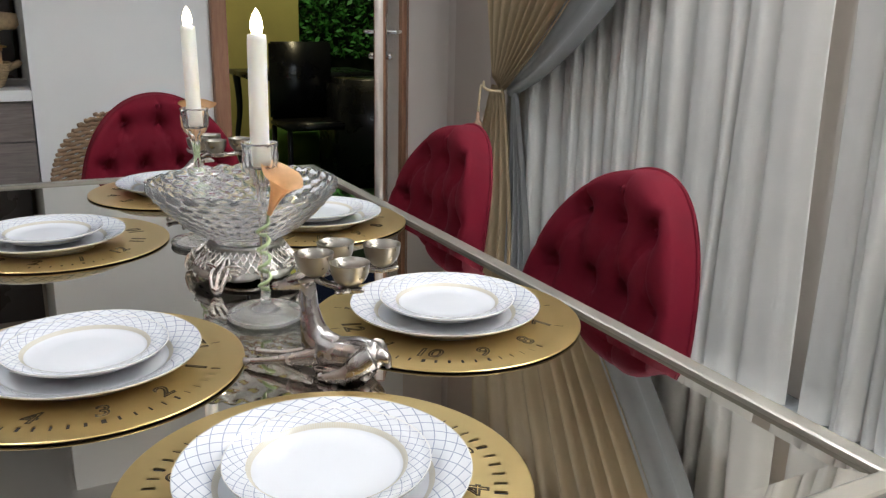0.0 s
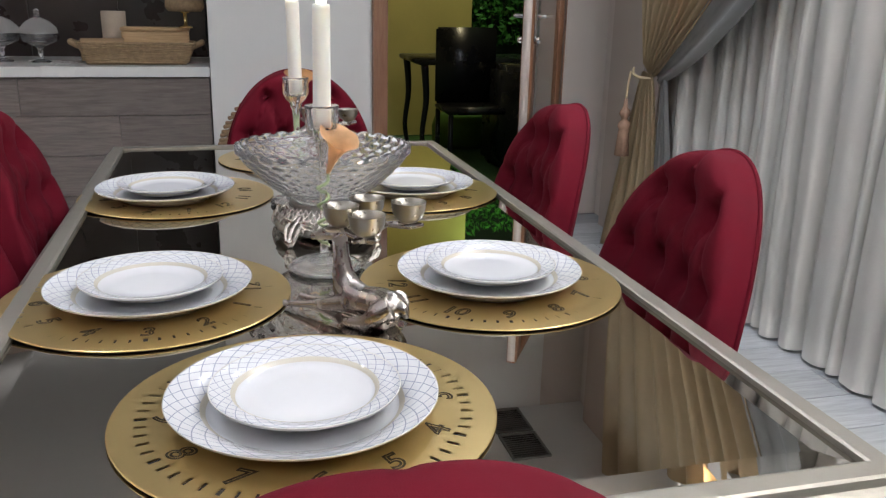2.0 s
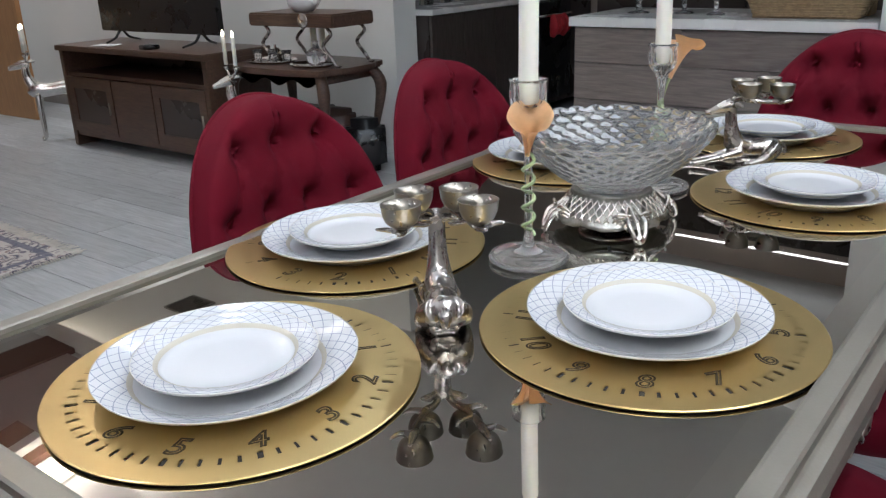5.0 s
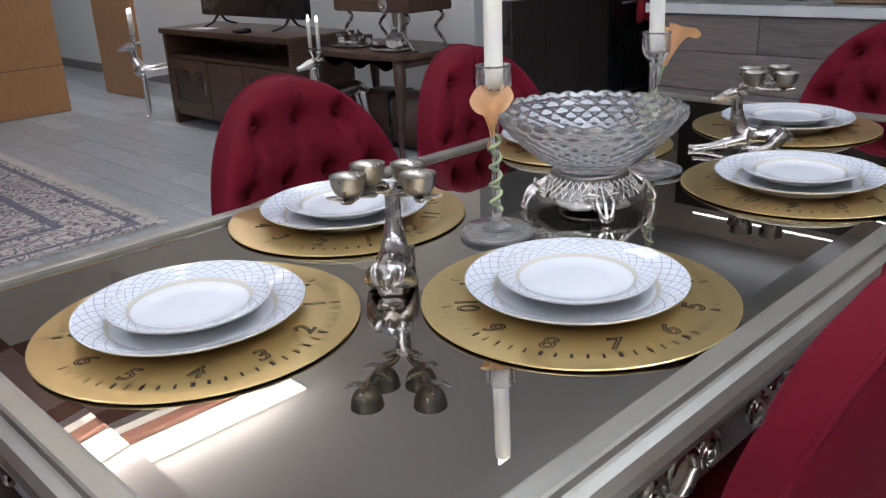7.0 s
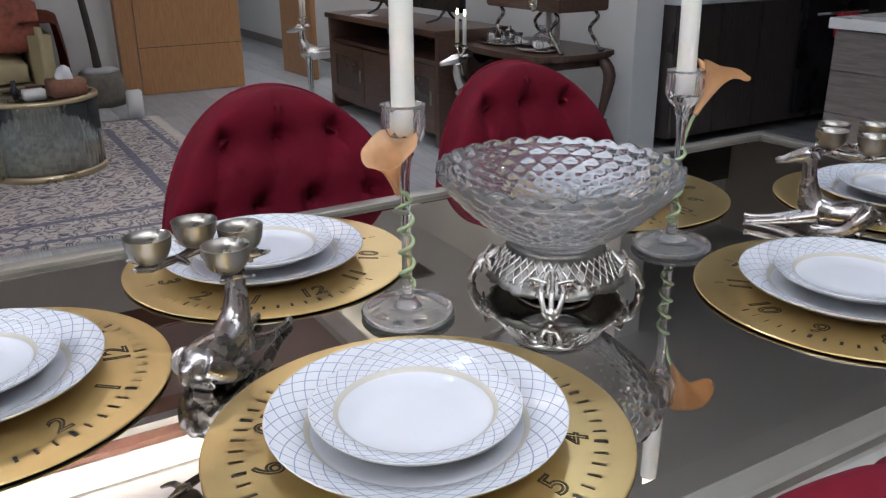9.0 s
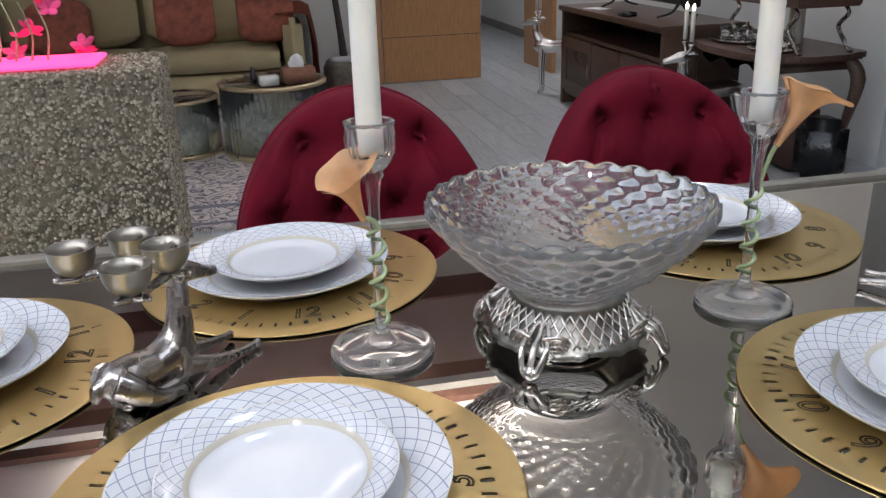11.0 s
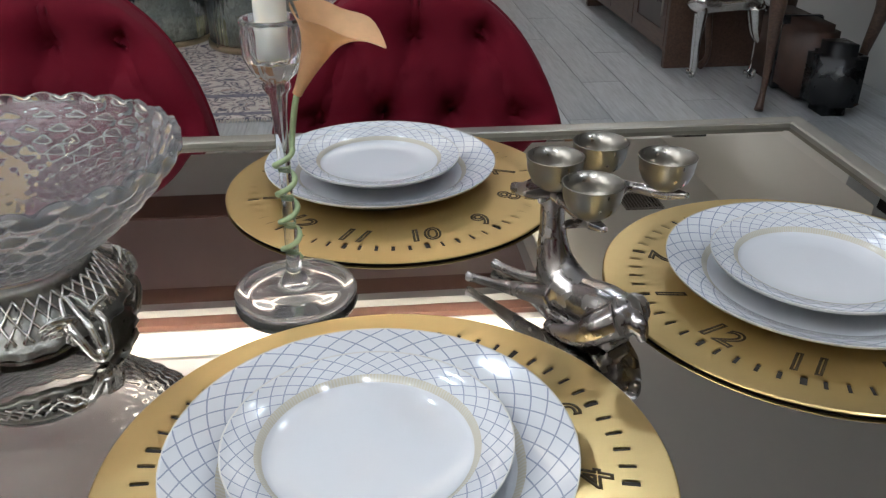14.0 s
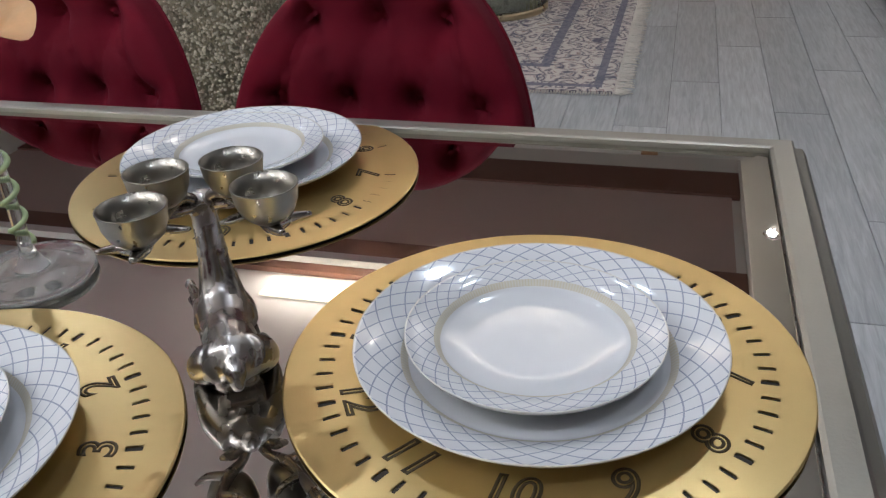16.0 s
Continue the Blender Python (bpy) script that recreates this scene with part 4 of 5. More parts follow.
part("cord", cordb, TAN_DRAPE, drape)

# ---- terrace door ----
fr = box(0.60, 0.672, 2.80, 3.04, 0, 2.12, 0.004)
structure("door_1_jamb", fr, DOOR_BROWN, "brown wooden door frame")
structure("door_1_jamb_hinge", box(1.555, 1.62, 2.80, 3.04, 0, 2.12, 0.004), DOOR_BROWN, "brown wooden door frame")
structure("door_1_head", box(0.672, 1.555, 2.80, 3.04, 2.05, 2.12, 0.004), DOOR_BROWN, "brown wooden door frame")
leafdoor = thing("terrace_door", Matrix.Translation((1.585, 2.79, 0.008)) @ Matrix.Rotation(radians(238.5), 4, "Z"), "brown wooden terrace door standing open into the room", "door", kind="structure")
part("stile_hinge", box(0.0, 0.10, -0.022, 0.022, 0, 2.03, 0.003), DOOR_BROWN, leafdoor)
part("stile_lock", box(0.76, 0.87, -0.022, 0.022, 0, 2.03, 0.003), DOOR_BROWN, leafdoor)
part("rail_top", box(0.10, 0.76, -0.022, 0.022, 1.91, 2.03, 0.003), DOOR_BROWN, leafdoor)
part("rail_bottom", box(0.10, 0.76, -0.022, 0.022, 0, 0.16, 0.003), DOOR_BROWN, leafdoor)
pane = part("pane", box(0.10, 0.76, -0.004, 0.004, 0.16, 1.91), glass("door_glass", (0.93, 0.96, 0.94)), leafdoor, smooth=False)
part("edge_strip", box(0.871, 0.874, -0.018, 0.018, 0.01, 2.02), material("pale_door_edge", (0.58, 0.50, 0.44), 0.5), leafdoor, "pale door edge")
for s in (-1, 1):
    hb = bmesh.new()
    limb(hb, [(0.815, 0.022 * s, 1.085), (0.815, 0.062 * s, 1.085), (0.80, 0.068 * s, 1.085), (0.71, 0.070 * s, 1.085)], [0.009, 0.009, 0.009, 0.008])
    box(0.795, 0.835, 0.0222 * s, 0.028 * s, 0.98, 1.16, 0.002, hb)
    part("door_handle", hb, CHROME, leafdoor, "chrome lever handle")
    part("lock_knob", lathe([(0.0, 0.03), (0.013, 0.028), (0.016, 0.015), (0.014, 0.0), (0.0, 0.0)], 16), CHROME, leafdoor, place=Matrix.Translation((0.815, 0.0225 * s, 0.985)) @ Matrix.Rotation(radians(-90 * s), 4, "X"))

# ---- terrace ----
structure("terrace_ground", box(-0.06, 4.5, 3.02, 7.5, -0.1, -0.01), material("artificial_grass", (0.05, 0.12, 0.03), 0.9, vary=0.4, scale=30, bump=0.6, fine=300), "dark green artificial grass")
structure("terrace_wall", box(-0.05, 1.95, 5.7, 5.85, 0, 3), YELLOW_WALL, "yellow terrace wall")
structure("terrace_wall_side", box(3.9, 4.05, 3.02, 7.5, 0, 3), material("dark_terrace_wall", (0.03, 0.03, 0.03), 0.8), "dark terrace wall")
structure("terrace_wall_back", box(1.95, 4.0, 6.9, 7.0, 0, 3), material("dark_back", (0.02, 0.025, 0.02), 0.8), "dark wall behind the hedge")
GREEN_LEAF = material("hedge_leaf", (0.05, 0.16, 0.03), 0.5, vary=0.5, scale=12)
rnd = random.Random(8)
hv, hf = [], []
for k in range(5200):
    c = Vector((rnd.uniform(1.95, 3.6), rnd.uniform(6.15, 6.5), rnd.uniform(0.75, 2.6)))
    a = Vector((rnd.gauss(0, 1), rnd.gauss(0, 1), rnd.gauss(0, 1))).normalized() * rnd.uniform(0.02, 0.045)
    b = a.orthogonal().normalized() * a.length * 0.5
    i = len(hv)
    hv += [c - a, c + b, c + a, c - b]
    hf.append((i, i + 1, i + 2, i + 3))
hm = bpy.data.meshes.new("hedge")
hm.from_pydata(hv, [], hf)
hm.materials.append(GREEN_LEAF)
tagged(new("hedge", hm), "dense green hedge wall on the terrace", "hedge", kind="stuff")
# unseen green-tinted lamp, added to bring out the hedge
area_lamp("hedge_beam", (2.4, 5.4, 2.8), 0.15, 12, (0.6, 1.0, 0.45), (2.6, 6.4, 1.4))
tt = thing("terrace_table", pose(1.62, 4.75, 0), "black terrace table on curved legs", "table")
part("tabletop", box(-0.42, 0.55, -0.35, 0.35, 0.70, 0.735, 0.006), BLACK, tt)
legm = mesh_of("leg", limb(bmesh.new(), [(0, 0, 0.70), (0.015, 0, 0.45), (-0.012, 0, 0.2), (0.02, 0, 0)], [0.028, 0.022, 0.018, 0.02]), BLACK)
for sx, sy in ((-0.37, -0.3), (0.5, -0.3), (-0.37, 0.3), (0.5, 0.3)):
    part("leg", legm, None, tt, place=pose(sx, sy, 0))
tc_ = thing("terrace_chair", pose(1.52, 4.22, 0), "plain black terrace chair with square back", "chair")
part("seat", box(-0.2, 0.24, -0.2, 0.2, 0.40, 0.44, 0.01), BLACK, tc_)
part("backrest", box(-0.2, 0.24, 0.17, 0.21, 0.44, 0.96, 0.012), BLACK, tc_)
for sx in (-0.18, 0.22):
    for sy in (-0.18, 0.18):
        part("leg", box(sx - 0.015, sx + 0.015, sy - 0.015, sy + 0.015, 0, 0.40, 0.003), BLACK, tc_)
# added black block for the darkness right of the yellow wall
tagged(part("dark_cover", box(1.72, 2.5, 3.95, 4.6, -0.01, 0.72, 0.04), BLACK), "black block that fills the dark part of the terrace", "furniture cover")
tagged(part("pouf", lathe([(0.0, 0.0), (0.20, 0.0), (0.235, 0.04), (0.24, 0.16), (0.21, 0.25), (0.0, 0.27)], 36), material("green_pouf_cloth", (0.16, 0.24, 0.05), 0.8, vary=0.15, bump=0.2), place=pose(1.74, 5.2, -0.01)), "round green pouf on the terrace", "pouf")

# ---- kitchen ----
pen = thing("kitchen_peninsula", pose(0, 0, 0), "kitchen peninsula clad in taupe wood boards", "kitchen counter")
part("carcass", box(-1.63, -0.215, 2.86, 3.44, 0.0, 0.765), TAUPE_WOOD, pen, smooth=False)
PZ = [0.0, 0.20, 0.395, 0.585, 0.763]
seam_x = [-0.9, -1.25, -0.62, -1.05]
for k in range(4):
    for a, b in ((-1.635, seam_x[k]), (seam_x[k], -0.195)):
        part("board", box(a + 0.0012, b - 0.0012, 2.842, 2.859, PZ[k] + 0.0015, PZ[k + 1] - 0.0015, 0.0015), TAUPE_WOOD, pen, smooth=False)
tagged(part("worktop", box(-1.66, -0.192, 2.82, 3.48, 0.768, 0.815, 0.003), WHITE_STONE, smooth=False), "white kitchen worktop on the peninsula", "worktop")
low = thing("kitchen_cabinet", pose(0, 0, 0), "dark brown glossy base cabinets along the kitchen wall", "cabinet")
part("carcass", box(-3.3, -2.635, 2.87, 4.88, 0.06, 0.80), DARK_GLOSS, low, smooth=False)
for k in range(3):
    part("door", box(-2.633, -2.612, 2.875 + 0.335 * k, 3.203 + 0.335 * k, 0.07, 0.795, 0.002), wood("dark_brown_front", (0.035, 0.027, 0.024), (0.075, 0.06, 0.052), 0.3, axis=2, stretch=8, scale=2), low, smooth=False)
oven = part("oven", box(-2.633, -2.605, 3.92, 4.52, 0.10, 0.79, 0.004), BLACK, low, "black glass oven door", smooth=False)
part("oven_handle", tube([(-2.57, 3.98, 0.70), (-2.57, 4.46, 0.70)], 0.009, 10), CHROME, oven)
tagged(part("kitchen_worktop", box(-3.32, -2.595, 2.865, 4.89, 0.802, 0.835, 0.003), WHITE_STONE, smooth=False), "pale worktop on the dark cabinets", "worktop")
mitt = bmesh.new()
for s in range(5):
    limb(mitt, [(-2.545, 4.17 + 0.03 * s, 0.70), (-2.52, 4.14 + 0.045 * s, 0.63 - 0.02 * (s % 2)), (-2.54, 4.15 + 0.04 * s, 0.56 + 0.02 * (s % 3))], [0.02, 0.035, 0.02], 4, 10)
tagged(part("kitchen_cloth", mitt, material("red_kitchen_cloth", (0.45, 0.02, 0.03), 0.8, vary=0.2)), "red kitchen cloth hung on the oven handle", "cloth")
structure("kitchen_splash", box(-3.895, -3.86, 2.87, 4.88, 0.84, 2.3), DARK_GLOSS, "dark kitchen splashback")
kt = thing("tall_cabinet", pose(0, 0, 0), "dark brown tall kitchen cabinet", "cabinet")
part("carcass", box(-2.3, -0.22, 4.35, 4.88, 0.0, 2.3), DARK_GLOSS, kt, smooth=False)
for k in range(4):
    part("door", box(-2.29 + 0.518 * k, -1.78 + 0.518 * k, 4.33, 4.349, 0.06, 2.28, 0.002), DARK_GLOSS, kt, smooth=False)
JAR = glass("jar_glass", (0.9, 0.97, 0.93))
for k, yy in enumerate((3.25, 3.45, 3.62)):
    tagged(part("glass_jar", lathe([(0.0, 0.0), (0.045, 0.0), (0.048, 0.01), (0.048, 0.11), (0.036, 0.125), (0.036, 0.14), (0.0, 0.142)], 24), JAR, place=pose(-2.95, yy, 0.836)), "glass storage jar on the kitchen worktop", "jar", "kitchen jars")

# things on the peninsula
WICKER = material("jute_weave", (0.30, 0.21, 0.12), 0.8, vary=0.3, scale=50, bump=0.6, fine=260)
bk = thing("woven_tray", pose(-0.53, 3.04, 0.816), "long woven jute tray with rope handles", "tray")
bm = bmesh.new()
for j in range(9):
    f = j / 8
    w, d = 0.235 + 0.035 * f, 0.10 + 0.015 * f
    loop = []
    for i in range(49):
        a = 2 * math.pi * i / 48
        cx, sx = math.cos(a), math.sin(a)
        loop.append((w * math.copysign(abs(cx) ** 0.35, cx), d * math.copysign(abs(sx) ** 0.35, sx), 0.012 + 0.011 * j))
    tube(loop, 0.0065, 6, bm)
part("rim", bm, WICKER, bk)
part("bottom", box(-0.23, 0.23, -0.095, 0.095, 0.0, 0.012, 0.004), WICKER, bk)
for s in (-1, 1):
    part("rope_handle", limb(bmesh.new(), [(s * 0.26, -0.05, 0.08), (s * 0.30, -0.03, 0.10), (s * 0.30, 0.03, 0.10), (s * 0.26, 0.05, 0.08)], [0.012, 0.014, 0.014, 0.012]), WICKER, bk)
roll = thing("paper_roll", pose(-0.80, 3.10, 0.816), "brown paper roll leaning on the tray", "paper roll")
part("paper", tube([(0.0, 0.0, 0.06), (0.20, 0.02, 0.06)], [0.055, 0.055], 24), material("kraft_paper", (0.42, 0.29, 0.17), 0.8, vary=0.1), roll)
wb = thing("wooden_box", pose(-0.45, 3.17, 0.816), "light wooden box behind the woven tray", "box")
part("body", box(-0.16, 0.16, -0.05, 0.08, 0.0, 0.15, 0.004), wood("pine", (0.45, 0.29, 0.14), (0.62, 0.43, 0.24), 0.55, axis=0), wb, smooth=False)
part("lid", box(-0.165, 0.165, -0.055, 0.085, 0.151, 0.168, 0.003), wood("pine_lid", (0.42, 0.27, 0.13), (0.58, 0.40, 0.22), 0.55, axis=0), wb, smooth=False)
tagged(part("kitchen_roll", lathe([(0.0, 0.0), (0.06, 0.0), (0.06, 0.24), (0.02, 0.24), (0.0, 0.238)], 30), material("beige_paper", (0.5, 0.42, 0.33), 0.9), place=pose(-0.66, 3.30, 0.816)), "beige paper roll standing on the worktop", "paper roll")
stand = thing("cake_stand", pose(-0.30, 3.10, 0.985), "woven round basket on a small gold stand", "cake stand")
part("stem", lathe([(0.0, 0.0), (0.035, 0.0), (0.035, 0.006), (0.009, 0.012), (0.009, 0.07), (0.03, 0.08), (0.0, 0.08)], 24), material("gold_metal", (0.7, 0.5, 0.2), 0.25, metal=1), stand)
part("basket", lathe([(0.0, 0.08), (0.08, 0.08), (0.095, 0.10), (0.09, 0.15), (0.0, 0.16)], 30), WICKER, stand)


def dome(place, s=1.0):
    d = thing("glass_cake_dome", place, "cut-glass footed bowl with a domed lid", "glass jar", "cut-glass jars on the worktop")
    w = lambda r, z, a, k: (r * (1 + 0.035 * math.cos(12 * a)), z)
    part("foot", lathe([(0.0, 0.0), (0.045 * s, 0.0), (0.045 * s, 0.005), (0.012 * s, 0.015), (0.010 * s, 0.06), (0.02 * s, 0.075), (0.075 * s, 0.10), (0.085 * s, 0.135), (0.08 * s, 0.135), (0.068 * s, 0.104), (0.0, 0.085)], 36, wave=w), CRYSTAL, d)
    part("lid", lathe([(0.086 * s, 0.137), (0.08 * s, 0.165), (0.05 * s, 0.195), (0.015 * s, 0.21), (0.010 * s, 0.225), (0.016 * s, 0.24), (0.0, 0.255), (0.0, 0.205), (0.045 * s, 0.19), (0.076 * s, 0.162), (0.082 * s, 0.137)], 36, wave=w), CRYSTAL, d)


dome(pose(-0.98, 3.08, 0.816))
dome(pose(-1.16, 3.12, 0.816), 1.05)
dome(pose(-1.40, 3.10, 0.816), 1.25)

# ---- rattan chair behind the far end of the table ----
rc = thing("rattan_chair", pose(0.15, 2.35, 0), "round woven rattan chair by the white wall", "chair")
RATTAN = material("woven_rattan", (0.25, 0.16, 0.09), 0.7, vary=0.35, scale=70, bump=0.7, fine=300)
bm = bmesh.new()
for j in range(26):
    z = 0.30 + 0.0175 * j
    w = 0.32 * math.sqrt(max(0.02, 1 - max(0, (z - 0.45) / 0.31) ** 2.2))
    pts = []
    for i in range(29):
        u = -1 + 2 * i / 28
        pts.append((w * u, 0.16 - 0.20 * u * u * (w / 0.32) ** 2, z + 0.004 * math.sin(28 * u + 3.1 * (j % 2))))
    tube(pts, 0.0095, 6, bm)
tagged(part("backrest", bm, RATTAN, rc), kind="stuff")
part("seat", lathe([(0.0, 0.30), (0.27, 0.30), (0.29, 0.33), (0.27, 0.37), (0.0, 0.38)], 36), RATTAN, rc)
for a in range(4):
    part("leg", limb(bmesh.new(), [(0.2 * math.cos(a * 1.57 + 0.78), 0.2 * math.sin(a * 1.57 + 0.78), 0.31), (0.23 * math.cos(a * 1.57 + 0.78), 0.23 * math.sin(a * 1.57 + 0.78), 0.0)], [0.016, 0.013]), RATTAN, rc)

# ---- sitting area ----
def rug_material():
    m = material("rug_pile", (0.5, 0.46, 0.44), 0.95, vary=0.12, scale=6, bump=0.5, fine=500)
    n, l = m.node_tree.nodes, m.node_tree.links
    b = n["Principled BSDF"]
    tc = n.new("ShaderNodeTexCoord")
    sep = n.new("ShaderNodeSeparateXYZ")
    l.new(tc.outputs["Object"], sep.inputs[0])

    def op(kind, *vals):
        nd = n.new("ShaderNodeMath")
        nd.operation = kind
        for i, v in enumerate(vals):
            if isinstance(v, (int, float)):
                nd.inputs[i].default_value = v
            else:
                l.new(v, nd.inputs[i])
        return nd.outputs[0]

    ax, ay = op("ABSOLUTE", sep.outputs[0]), op("ABSOLUTE", sep.outputs[1])
    fold = n.new("ShaderNodeCombineXYZ")
    l.new(ax, fold.inputs[0])
    l.new(ay, fold.inputs[1])
    vor = n.new("ShaderNodeTexVoronoi")
    vor.inputs["Scale"].default_value = 13
    warp = n.new("ShaderNodeTexNoise")
    warp.inputs["Scale"].default_value = 9
    l.new(fold.outputs[0], warp.inputs["Vector"])
    wv = n.new("ShaderNodeVectorMath")
    wv.operation = "MULTIPLY_ADD"
    wv.inputs[1].default_value = (0.16, 0.16, 0)
    l.new(warp.outputs["Color"], wv.inputs[0])
    l.new(fold.outputs[0], wv.inputs[2])
    l.new(wv.outputs[0], vor.inputs["Vector"])
    ring = op("SINE", op("MULTIPLY", vor.outputs["Distance"], 17))
    ramp = n.new("ShaderNodeValToRGB")
    e = ramp.color_ramp.elements
    e[0].position, e[0].color = 0.0, (0.10, 0.09, 0.13, 1)
    e[1].position, e[1].color = 1.0, (0.56, 0.52, 0.48, 1)
    for pos, col in ((0.28, (0.52, 0.49, 0.46, 1)), (0.52, (0.24, 0.15, 0.15, 1)), (0.66, (0.58, 0.54, 0.50, 1))):
        q = e.new(pos)
        q.color = col
    l.new(op("MULTIPLY_ADD", ring, 0.5, 0.5), ramp.inputs[0])
    edge = op("MINIMUM", op("SUBTRACT", 1.25, ax), op("SUBTRACT", 1.95, ay))
    band = op("MAXIMUM", op("MULTIPLY", op("GREATER_THAN", edge, 0.30), op("LESS_THAN", edge, 0.345)), op("MULTIPLY", op("GREATER_THAN", edge, 0.05), op("LESS_THAN", edge, 0.085)))
    mx = n.new("ShaderNodeMix")
    mx.data_type = "RGBA"
    mx.inputs[7].default_value = (0.13, 0.13, 0.18, 1)
    l.new(op("MULTIPLY", band, 0.85), mx.inputs[0])
    l.new(ramp.outputs[0], mx.inputs[6])
    mul = n.new("ShaderNodeMix")
    mul.data_type, mul.blend_type = "RGBA", "MULTIPLY"
    mul.inputs[0].default_value = 0.8
    base = b.inputs["Base Color"].links[0].from_node
    l.new(mx.outputs[2], mul.inputs[6])
    l.new(base.inputs[7].links[0].from_socket, mul.inputs[7])
    l.new(mul.outputs[2], b.inputs["Base Color"])
    return m


rug = thing("rug", pose(-4.0, -1.42, 0.001), "cream and slate patterned oriental rug with fringe", "rug")
part("rug_body", box(-1.25, 1.25, -1.95, 1.95, 0.0, 0.011, 0.003), rug_material(), rug, smooth=False)
fb = bmesh.new()
rnd = random.Random(3)
for s in (-1, 1):
    for k in range(230):
        x = -1.25 + 2.5 * k / 229
        limb(fb, [(x, s * 1.95, 0.006), (x + rnd.uniform(-0.01, 0.01), s * (1.98 + rnd.uniform(0, 0.01)), 0.004), (x + rnd.uniform(-0.02, 0.02), s * (2.01 + rnd.uniform(0, 0.02)), 0.003)], [0.004, 0.003, 0.002], 2, 4)
    for k in range(330):
        y = -1.95 + 3.9 * k / 329
        limb(fb, [(s * 1.25, y, 0.006), (s * (1.27 + rnd.uniform(0, 0.006)), y + rnd.uniform(-0.006, 0.006), 0.003)], [0.004, 0.002], 2, 4)
tagged(part("fringe", fb, material("cream_fringe", (0.62, 0.58, 0.52), 0.9), rug), kind="stuff")

GOLDM = material("pale_gold_metal", (0.60, 0.50, 0.33), 0.3, metal=1.0)
ct = thing("coffee_table", pose(-4.06, -0.24, 0.012), "drum coffee table of fluted glass with a gold base", "coffee table")
part("base", lathe([(0.0, 0.0), (0.30, 0.0), (0.305, 0.01), (0.305, 0.03), (0.295, 0.035), (0.0, 0.035)], 56), GOLDM, ct, "pale gold base")
part("fluted_wall", lathe([(0.292, 0.036), (0.292, 0.385), (0.284, 0.385), (0.284, 0.036), (0.292, 0.036)], 224, wave=lambda r, z, a, k: (r + (0.0035 * math.cos(56 * a) if r > 0.288 else 0), z)), glass("fluted_glass", (0.92, 0.98, 0.98), 0.0, 1.2, 0.975), ct, "fluted clear glass")
part("top_ring", lathe([(0.275, 0.386), (0.303, 0.386), (0.305, 0.400), (0.300, 0.408), (0.275, 0.408), (0.275, 0.386)], 56), GOLDM, ct, "pale gold ring")
part("glass_top", lathe([(0.0, 0.397), (0.2745, 0.397), (0.2745, 0.407), (0.0, 0.407)], 48), glass("table_glass", (0.92, 0.97, 0.96)), ct, "clear glass top")
part("inner_drum", lathe([(0.0, 0.036), (0.2, 0.036), (0.22, 0.15), (0.20, 0.19), (0.0, 0.20)], 40), material("pebble_fill", (0.40, 0.38, 0.34), 0.7, vary=0.6, scale=40, bump=0.8, fine=90), ct, "pebbles inside the drum")
small = copy_thing(ct, pose(-4.20, -0.80, 0.012))
small.scale = (0.82, 0.82, 0.80)
tagged(ct, group="drum coffee tables")
tagged(small, "smaller drum coffee table of fluted glass", "coffee table", "drum coffee tables")
tb_ = thing("tissue_box", pose(-3.92, -0.10, 0.42, 0, 0, 12), "brown woven tissue box with a white tissue", "tissue box")
part("box", box(-0.065, 0.065, -0.085, 0.085, 0, 0.085, 0.006), material("brown_weave", (0.22, 0.10, 0.06), 0.7, vary=0.4, scale=60, bump=0.5, fine=200), tb_)
part("tissue", lathe([(0.038, 0.0), (0.042, 0.02), (0.03, 0.05), (0.008, 0.068), (0.0, 0.07)], 24, wave=lambda r, z, a, k: (r * (1 + 0.2 * math.sin(3 * a + 40 * z)), z)), material("tissue_paper", (0.8, 0.8, 0.8), 0.9), tb_, place=pose(0, 0, 0.084))
tagged(part("small_box", box(-0.04, 0.04, -0.05, 0.05, 0, 0.05, 0.004), material("white_card", (0.7, 0.69, 0.66), 0.6), place=pose(-3.88, -0.26, 0.42, 0, 0, 8)), "small white box on the coffee table", "box")
tagged(part("bottle", lathe([(0.0, 0.0), (0.018, 0.0), (0.019, 0.05), (0.012, 0.058), (0.012, 0.09), (0.0, 0.092)], 18), BLACK, place=pose(-3.95, -0.34, 0.42)), "small dark bottle on the coffee table", "bottle")
tagged(part("air_freshener", box(-0.035, 0.035, -0.05, 0.05, 0, 0.20, 0.008), material("white_plastic", (0.75, 0.75, 0.74), 0.4), place=pose(-5.22, 0.46, 0)), "small white box standing by the rug", "box")

# sofa
SOFA = material("olive_beige_velvet", (0.40, 0.34, 0.19), 0.85, vary=0.12, scale=6, bump=0.15, fine=500, sheen=0.2)
FLORAL = material("floral_red_cloth", (0.26, 0.08, 0.05), 0.85, vary=0.6, scale=16, bump=0.2, fine=300)
sofa = thing("sofa", pose(-5.80, -1.60, 0), "olive-beige velvet sofa with loose back cushions", "sofa")


def cushion(hx, hy, hz, puff=0.35):
    bm = bmesh.new()
    bmesh.ops.create_grid(bm, x_segments=14, y_segments=14, size=1)
    r = bmesh.ops.extrude_face_region(bm, geom=bm.faces[:])
    top = [v for v in r["geom"] if isinstance(v, bmesh.types.BMVert)]
    mark = set(top)
    for v in bm.verts:
        s = (1 - abs(v.co.x) ** 4) * (1 - abs(v.co.y) ** 4)
        z = hz * (1 - puff + puff * s)
        v.co = (v.co.x * hx * (1 - 0.04 * (1 - s)), v.co.y * hy * (1 - 0.04 * (1 - s)), z if v in mark else -z)
    return bm


